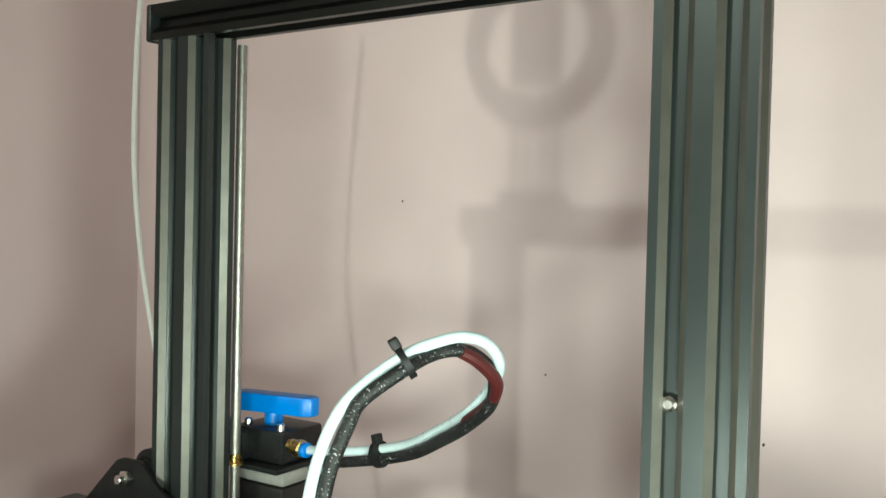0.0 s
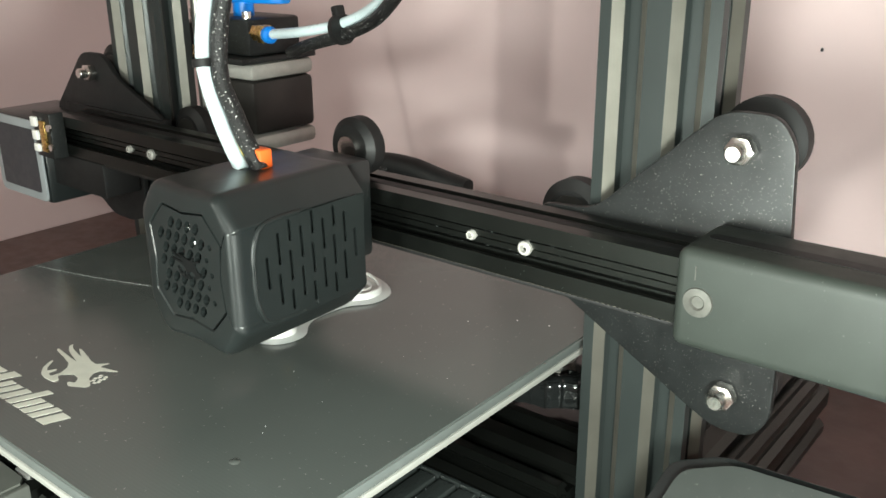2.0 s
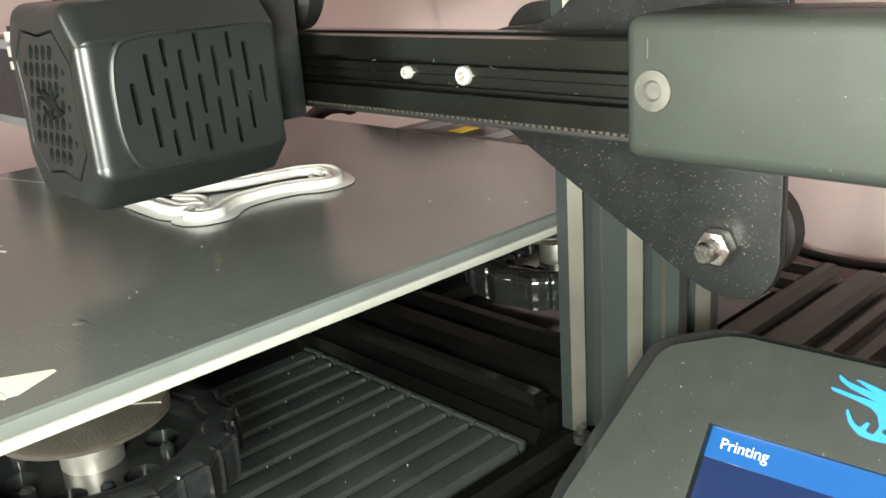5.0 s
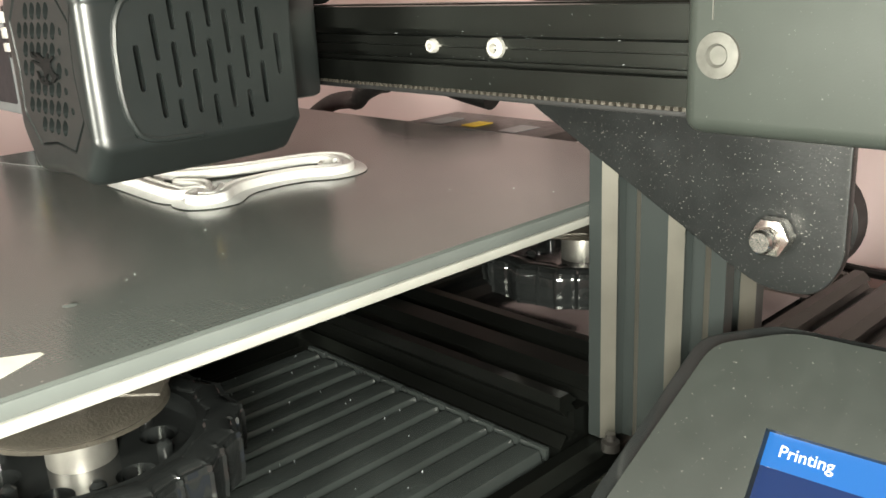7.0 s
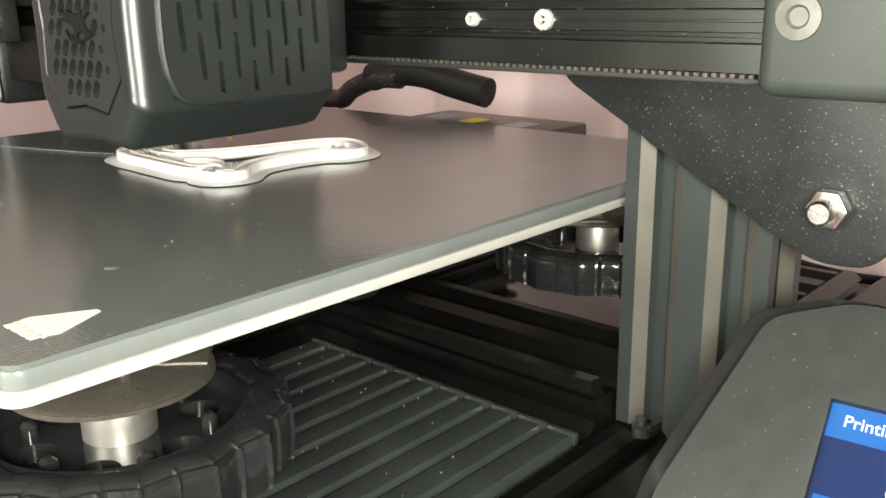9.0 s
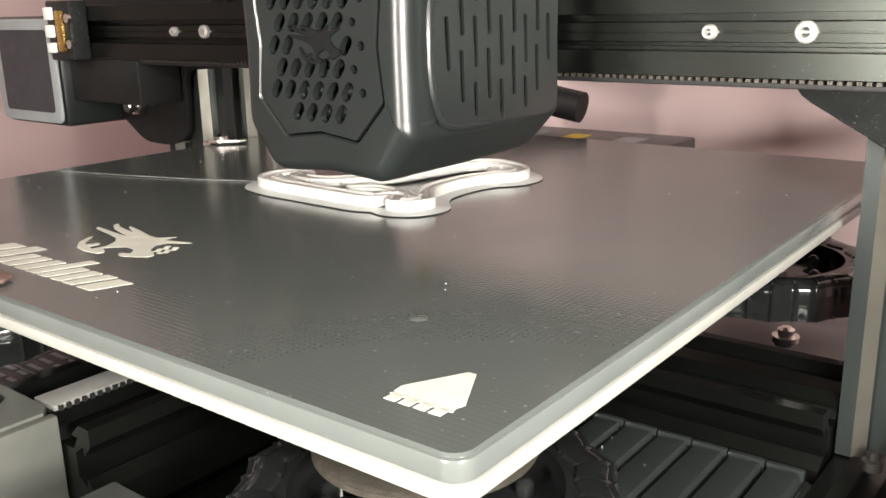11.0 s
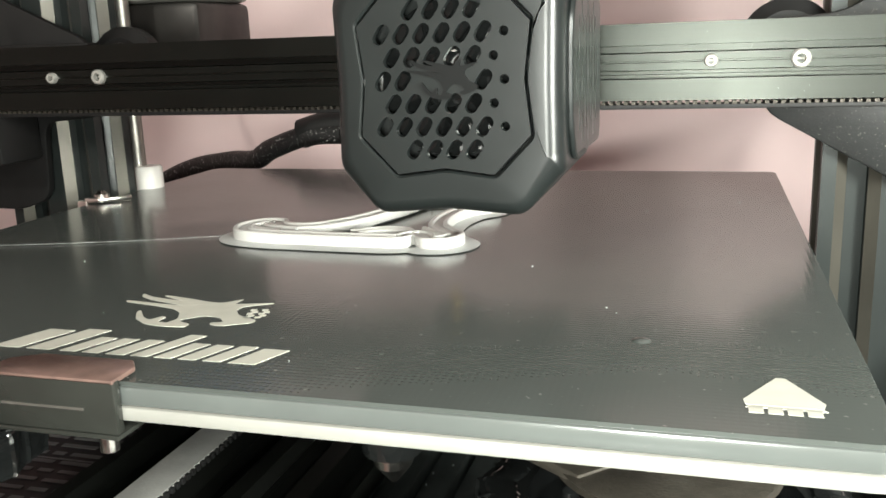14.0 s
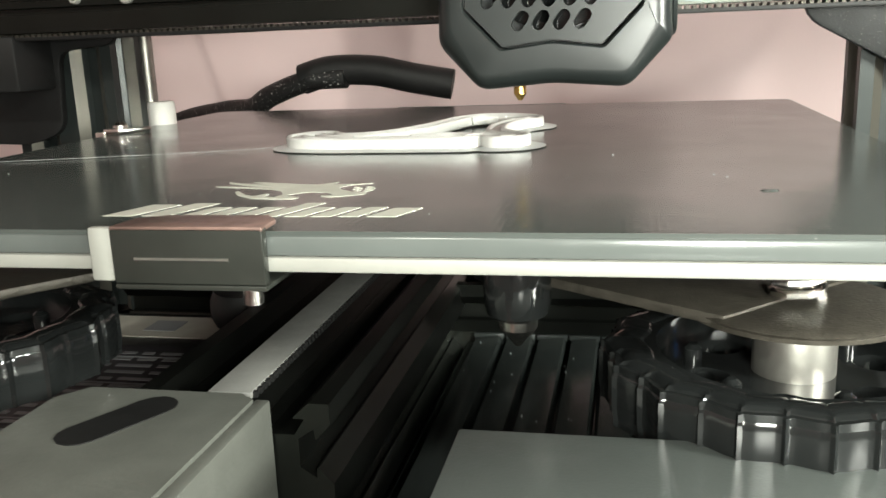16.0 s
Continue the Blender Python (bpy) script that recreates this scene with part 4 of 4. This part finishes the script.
for wx, wz in ((HX - 0.0085, ZB + 0.0215),):
    w = part("roller", lathe([(0.0048, -0.0051), (0.0088, -0.0051), (0.0112, -0.0026), (0.0112, 0.0026), (0.0088, 0.0051), (0.0048, 0.0051)], (wx, 0.030, wz), "y", 28), M_SOFTBLACK, head)
    part("hub", lathe([(0.0012, -0.0068), (0.0046, -0.0066), (0.0048, 0.0058)], (wx, 0.030, wz), "y", 20), M_STEEL, w)
block = part("heater_block", box(HX - 0.0170, HX - 0.0070, -0.0150, -0.0040, 0.0160, 0.0190, 0.0008), M_SOFTBLACK, head)
part("nozzle", lathe([(0.0005, 0.0120), (0.0012, 0.0130), (0.0016, 0.0136), (0.0016, 0.0161)], (HX - 0.0120, -0.0090, 0), "z", 12), M_BRASS, block, "brass nozzle")
part("orange_wrap", box(HX - 0.0050, HX + 0.0015, -0.0255, -0.0200, 0.0690, 0.0760, 0.001), M_ORANGE, head, "orange tape round the wires")
part("yellow_wire", tube([(HX - 0.007, -0.025, 0.070), (HX - 0.0075, -0.025, 0.076), (HX - 0.010, -0.025, 0.084)], 0.0012, 8), M_YELLOW, head)

# ---------------------------------------------------------------- filament drive
drive = thing("filament_drive", "filament drive with stepper motor, blue hand knob and brass fitting", "extruder")
DX, DY = -0.1160, 0.1065
motor = part("motor", box(DX - 0.021, DX + 0.021, DY - 0.021, DY + 0.021, 0.0420, 0.0700, 0.003), M_MOTOR, drive, "black stepper motor with silver end caps")
part("end_bell", box(DX - 0.0213, DX + 0.0213, DY - 0.0213, DY + 0.0213, 0.0702, 0.0790, 0.003), M_CASTALU, motor, "silver motor end cap")
part("end_bell", box(DX - 0.0213, DX + 0.0213, DY - 0.0213, DY + 0.0213, 0.0330, 0.0418, 0.003), M_CASTALU, motor, "silver motor end cap")
part("connector", box(DX - 0.0100, DX - 0.0050, DY - 0.0226, DY - 0.0214, 0.0430, 0.0560, 0.0005), M_WHITECABLE, motor)
part("mount_plate", box(DX - 0.040, DX + 0.0225, DY - 0.028, DY + 0.0220, 0.0792, 0.0822, 0.0006), M_BLACK, drive)
part("drive_block", box(DX - 0.020, DX + 0.0190, DY - 0.0200, DY + 0.0150, 0.0823, 0.1010, 0.002), M_BLACK, drive)
part("lever_arm", box(DX - 0.028, DX - 0.0050, DY - 0.0270, DY - 0.0160, 0.0823, 0.0990, 0.003), M_PLASTIC, drive)
for px, py in ((DX - 0.012, DY - 0.015), (DX + 0.014, DY - 0.016), (DX - 0.024, DY - 0.020)):
    part("screw", lathe([(0.0024, 0.099), (0.0024, 0.1045), (0.0012, 0.105)], (px, py, 0), "z", 12), M_STEEL, drive)
knob = bmesh.new()
KX, KZ = -0.1180, 0.1130
prism(soften([(KX - 0.0270, 0.0955), (KX - 0.0220, 0.0930), (KX + 0.0220, 0.1010), (KX + 0.0270, 0.1050), (KX + 0.0270, 0.1110), (KX + 0.0220, 0.1140), (KX - 0.0220, 0.1060), (KX - 0.0270, 0.1020)], 0.002), "z", KZ - 0.0055, KZ + 0.0055, 0.0012, knob)
cyl((KX, 0.1018), 0.0055, 0.0985, KZ - 0.005, "z", 20, 0.0, knob)
part("hand_knob", knob, M_BLUE, drive, "bright blue plastic hand knob")
fit_ = part("brass_fitting", lathe([(0.0040, -0.012), (0.0040, -0.006), (0.0048, -0.006), (0.0048, -0.001), (0.0034, 0.0)], (0, 0, 0), "z", 6), M_BRASS, drive, "brass push fitting")
fit_.matrix_basis = look((-0.0795, 0.0845, 0.0950), (-0.0950, 0.0880, 0.0950))
part("blue_collar", lathe([(0.0042, 0.0), (0.0042, 0.0025), (0.0030, 0.0040)], (0, 0, 0), "z", 16), M_BLUE, drive).matrix_basis = look((-0.0790, 0.0844, 0.0950), (-0.0950, 0.0880, 0.0950))

screw_thing = thing("lead_screw", "steel lead screw that stands behind the upright", "lead screw")
part("rod", cyl((-0.1205, 0.0740), 0.0028, -0.03, TOP_Z - 0.002, "z", 16), M_DULLSTEEL, screw_thing)
part("nut", lathe([(0.0046, 0.0825), (0.0046, 0.0840), (0.0036, 0.0845), (0.0036, 0.0885)], (-0.1205, 0.0740, 0), "z", 20), M_BRASS, screw_thing, "brass lead screw nut")
part("coupler", lathe([(0.0052, -0.020), (0.0052, 0.0075), (0.0046, 0.0085)], (-0.1165, 0.0740, 0), "z", 20), M_WHITECABLE, screw_thing, "pale shaft coupler")
part("motor", box(-0.123, -0.081, 0.070, 0.112, -0.066, -0.021, 0.002), M_MOTOR, screw_thing)

# ---------------------------------------------------------------- tube and cables
tube_path = [(-0.0780, 0.0842, 0.0952), (-0.0540, 0.0840, 0.0980), (-0.0292, 0.0850, 0.1029), (-0.0050, 0.0800, 0.1110), (0.0154, 0.0720, 0.1217), (0.0370, 0.0600, 0.1340), (0.0540, 0.0500, 0.1475), (0.0660, 0.0380, 0.1610),
             (0.0672, 0.0260, 0.1715), (0.0613, 0.0155, 0.1750), (0.0530, 0.0065, 0.1725), (0.0450, -0.0010, 0.1677), (0.0330, -0.0120, 0.1560), (0.0262, -0.0190, 0.1440), (0.0205, -0.0235, 0.1240), (0.0195, -0.0265, 0.1020), (0.0275, -0.0275, 0.0830), (0.0370, -0.0280, 0.0690)]
feed = thing("filament_tube", "milky white filament tube looping up to the print head", "tube")
part("tube", tube(tube_path, 0.0024, 14, steps=8), M_TUBE, feed)
tie = part("tie", lathe([(0.0026, -0.0013), (0.0036, -0.0013), (0.0036, 0.0013), (0.0026, 0.0013)], (0, 0, 0), "z", 20), M_SOFTBLACK, feed, "black tie near the print head")
tie.matrix_basis = Matrix.Translation(tube_path[15]) @ (Vector(tube_path[16]) - Vector(tube_path[14])).to_track_quat("Z", "Y").to_matrix().to_4x4()
sleeve = thing("cable_sleeve", "black braided cable sleeve tied along the white tube", "cable")
sl = [(a + 0.0030 * (1 if i < 8 else 0.9), b - 0.0020 + 0.0012 * math.sin(i), c - 0.0046) for i, (a, b, c) in enumerate(tube_path)]
sl[0], sl[1] = (-0.0800, 0.0990, 0.0850), (-0.0560, 0.0880, 0.0910)
sl[7], sl[8], sl[9], sl[10] = (0.0630, 0.0385, 0.1570), (0.0622, 0.0262, 0.1660), (0.0585, 0.0165, 0.1695), (0.0520, 0.0085, 0.1680)
for i in (13, 14, 15):
    sl[i] = (tube_path[i][0] + 0.0046, tube_path[i][1] + 0.0028, tube_path[i][2] - 0.002)
sl[16], sl[17] = (0.0320, -0.0245, 0.0850), (0.0420, -0.0245, 0.0690)
part("sleeve", tube(sl, 0.0029, 14, steps=8), M_BRAID, sleeve)
part("red_wire", tube([(0.0370 + 0.002, 0.058, 0.1310), (0.0560, 0.0485, 0.1430), (0.0655, 0.0368, 0.1545), (0.0640, 0.0250, 0.1640), (0.0600, 0.0170, 0.1690)], 0.0028, 10), M_REDWIRE, sleeve, "dark red wire showing through the braid")
for i, s in ((2, 1), (11, 1)):
    p, q = Vector(tube_path[i]), (Vector(tube_path[i + 1]) - Vector(tube_path[i - 1])).normalized()
    c = p + Vector((0.0015, -0.001, -0.0022))
    t_ob = part("cable_tie", lathe([(0.0062, -0.0014), (0.0070, -0.0014), (0.0070, 0.0014), (0.0062, 0.0014)], (0, 0, 0), "z", 24), M_SOFTBLACK, sleeve, "black cable tie")
    t_ob.matrix_basis = Matrix.Translation(c) @ q.to_track_quat("Z", "Y").to_matrix().to_4x4()
    hd = part("cable_tie_head", box(-0.0025, 0.0025, 0.0060, 0.0105, -0.002, 0.002, 0.0006), M_SOFTBLACK, sleeve)
    hd.matrix_basis = Matrix.Translation(c) @ q.to_track_quat("Z", "Y").to_matrix().to_4x4()

harness = thing("bed_cable", "black sleeved cable that leaves the back of the bed", "cable")
part("cable", tube([(-0.230, 0.190, -0.040), (-0.175, 0.185, -0.012), (-0.140, 0.175, -0.004), (-0.120, 0.166, -0.002), (-0.108, 0.162, 0.004), (-0.088, 0.160, 0.0105), (-0.070, 0.160, 0.0115)], 0.0050, 12), M_BRAID, harness)
part("boot", tube([(-0.092, 0.162, 0.0110), (-0.078, 0.163, 0.0145), (-0.058, 0.165, 0.0140), (-0.040, 0.167, 0.0100), (-0.022, 0.169, 0.0065)], 0.0070, 14), M_SOFTBLACK, harness, "short black rubber boot")
clamp = part("rear_clamp", box(-0.050, 0.030, BY + B + 0.004, BY + B + 0.048, -0.0098, -0.0035, 0.0012), M_MOTOR, bed, "dark clamp plate at the back edge of the bed")
part("clamp_tongue", box(-0.020, 0.004, BY + B - 0.012, BY + B + 0.005, -0.0096, -0.0070, 0.0004), M_MOTOR, clamp)
part("yellow_label", box(-0.0180, -0.0095, BY + B + 0.018, BY + B + 0.030, -0.0034, -0.0031), M_YELLOW, clamp, "small yellow label")
for lx in (-0.040, 0.0060):
    part("white_label", box(lx, lx + 0.010, BY + B + 0.016, BY + B + 0.032, -0.0034, -0.0031), M_LABEL, clamp, "small white label")
wire = thing("power_cable", "thin black cable lying behind the frame", "cable")
part("cable", tube([(-0.020, 0.255, -0.1222), (0.000, 0.280, -0.100), (0.020, 0.295, -0.076), (0.045, 0.300, -0.074), (0.075, 0.300, -0.086), (0.110, 0.300, -0.089), (0.147, 0.300, -0.086), (0.200, 0.295, -0.082), (0.300, 0.300, -0.095), (0.420, 0.320, -0.1222)], 0.0026, 10), M_SOFTBLACK, wire)
wc = thing("white_cable", "thin white cable hanging beside the upright", "cable")
part("cable", tube([(-0.258, 0.125, 0.45), (-0.2648, 0.12, 0.369), (-0.2687, 0.12, 0.312), (-0.2685, 0.12, 0.253), (-0.2579, 0.12, 0.183), (-0.235, 0.12, 0.10), (-0.205, 0.12, 0.0), (-0.20, 0.12, -0.1235)], 0.0018, 10), M_WHITECABLE, wc)

# ---------------------------------------------------------------- spool on the top bar
spool = thing("spool_holder", "dark spool holder with a small ring spool on the top bar", "spool holder")
for px in (-0.128, -0.118, -0.106, -0.096):
    part("post", cyl((px, 0.058), 0.0022, TOP_Z + 0.0202, 0.455, "z", 10), M_PLASTIC, spool)
part("foot_plate", box(-0.138, -0.086, 0.046, 0.070, TOP_Z + 0.0201, TOP_Z + 0.030, 0.001), M_PLASTIC, spool)
part("hub", box(-0.131, -0.093, 0.052, 0.064, 0.425, 0.480, 0.002), M_PLASTIC, spool)
part("ring", holed_sheet(circle(-0.112, 0.452, 0.056, 48), [circle(-0.112, 0.452, 0.039, 40)], "y", 0.048, 0.068), M_PLASTIC, spool)

# ---------------------------------------------------------------- display unit
display = thing("display_unit", "dark grey tilted display unit with a lit blue screen", "display")
TILT, TURN = radians(50), radians(5)
ux = Vector((math.cos(TURN), math.sin(TURN), 0))
dn = Vector((math.sin(TURN) * math.cos(TILT), -math.cos(TURN) * math.cos(TILT), -math.sin(TILT)))
nz = ux.cross(-dn)
SCREEN = Matrix((( ux.x, -dn.x, nz.x, 0.1885), (ux.y, -dn.y, nz.y, 0.0205), (ux.z, -dn.z, nz.z, -0.0285), (0, 0, 0, 1)))


def on_screen(ob):
    ob.matrix_basis = SCREEN
    return ob


OUT = soften([(-0.0300, -0.1250), (0.0850, -0.1250), (0.0850, 0.0200), (0.0005, 0.0197), (-0.0150, 0.0132), (-0.0272, -0.0290)], 0.004)
WIDE = [(a + (-0.0048 if a < 0.02 else 0.002), b + (0.0022 if b > -0.05 else -0.002)) for a, b in OUT]
WIN = [(0.0012, -0.0012), (0.0012, -0.0950), (0.0600, -0.0950), (0.0600, -0.0012)]
on_screen(part("bezel", holed_sheet(OUT, [WIN], "z", -0.0016, 0.0020), M_BEZEL, display))
on_screen(part("body", prism(WIDE, "z", -0.0200, -0.0042, 0.002), M_PLASTIC, display))
on_screen(part("edge_band", prism(WIDE, "z", -0.0041, -0.0017, 0.0006), M_GLOSSBLACK, display))
on_screen(part("screen", box(0.0, 0.0600, -0.0950, 0.0, -0.0014, -0.0010), M_SCREEN_DARK, display, "lit dark blue screen"))
on_screen(part("title_bar", box(0.0, 0.0600, -0.0082, 0.0, -0.00095, -0.0008), M_SCREEN_BLUE, display, "lit bright blue title bar"))
on_screen(part("thumbnail", box(0.0020, 0.0120, -0.0330, -0.0200, -0.00095, -0.0008), M_SCREEN_BLUE, display))
part("stalk", box(0.166, 0.180, 0.005, 0.045, -0.106, -0.045, 0.001), M_BLACK, display)


def lettering(words, size, x, y, parent):
    cu = bpy.data.curves.new("lettering", "FONT")
    cu.body, cu.size, cu.extrude = words, size, 0.00005
    tmp = new("lettering_source", cu)
    me = bpy.data.meshes.new_from_object(tmp.evaluated_get(bpy.context.evaluated_depsgraph_get()))
    bpy.data.objects.remove(tmp)
    me.materials.clear()
    me.materials.append(M_SCREEN_TEXT)
    ob = new("lettering", me)
    ob.parent = parent
    ob.matrix_basis = SCREEN @ pose(x, y, -0.0006)
    return ob


lettering("Printing", 0.0035, 0.0040, -0.0056, display)
lettering("CE3", 0.0038, 0.0140, -0.0176, display)
on_screen(part("text_bar", box(0.0218, 0.0380, -0.0173, -0.0150, -0.0008, -0.0006), M_SCREEN_TEXT, display))
emb2 = bmesh.new()
creature(emb2, lambda b2, pts, k: prism([(0.0236 + 0.0220 * a, 0.0040 + 0.0125 * b) for a, b in pts], "z", 0.0021, 0.0024 + 0.00002 * k, 0.0, b2))
on_screen(part("emblem", emb2, M_LOGOBLUE, display, "sky blue winged emblem on the bezel"))
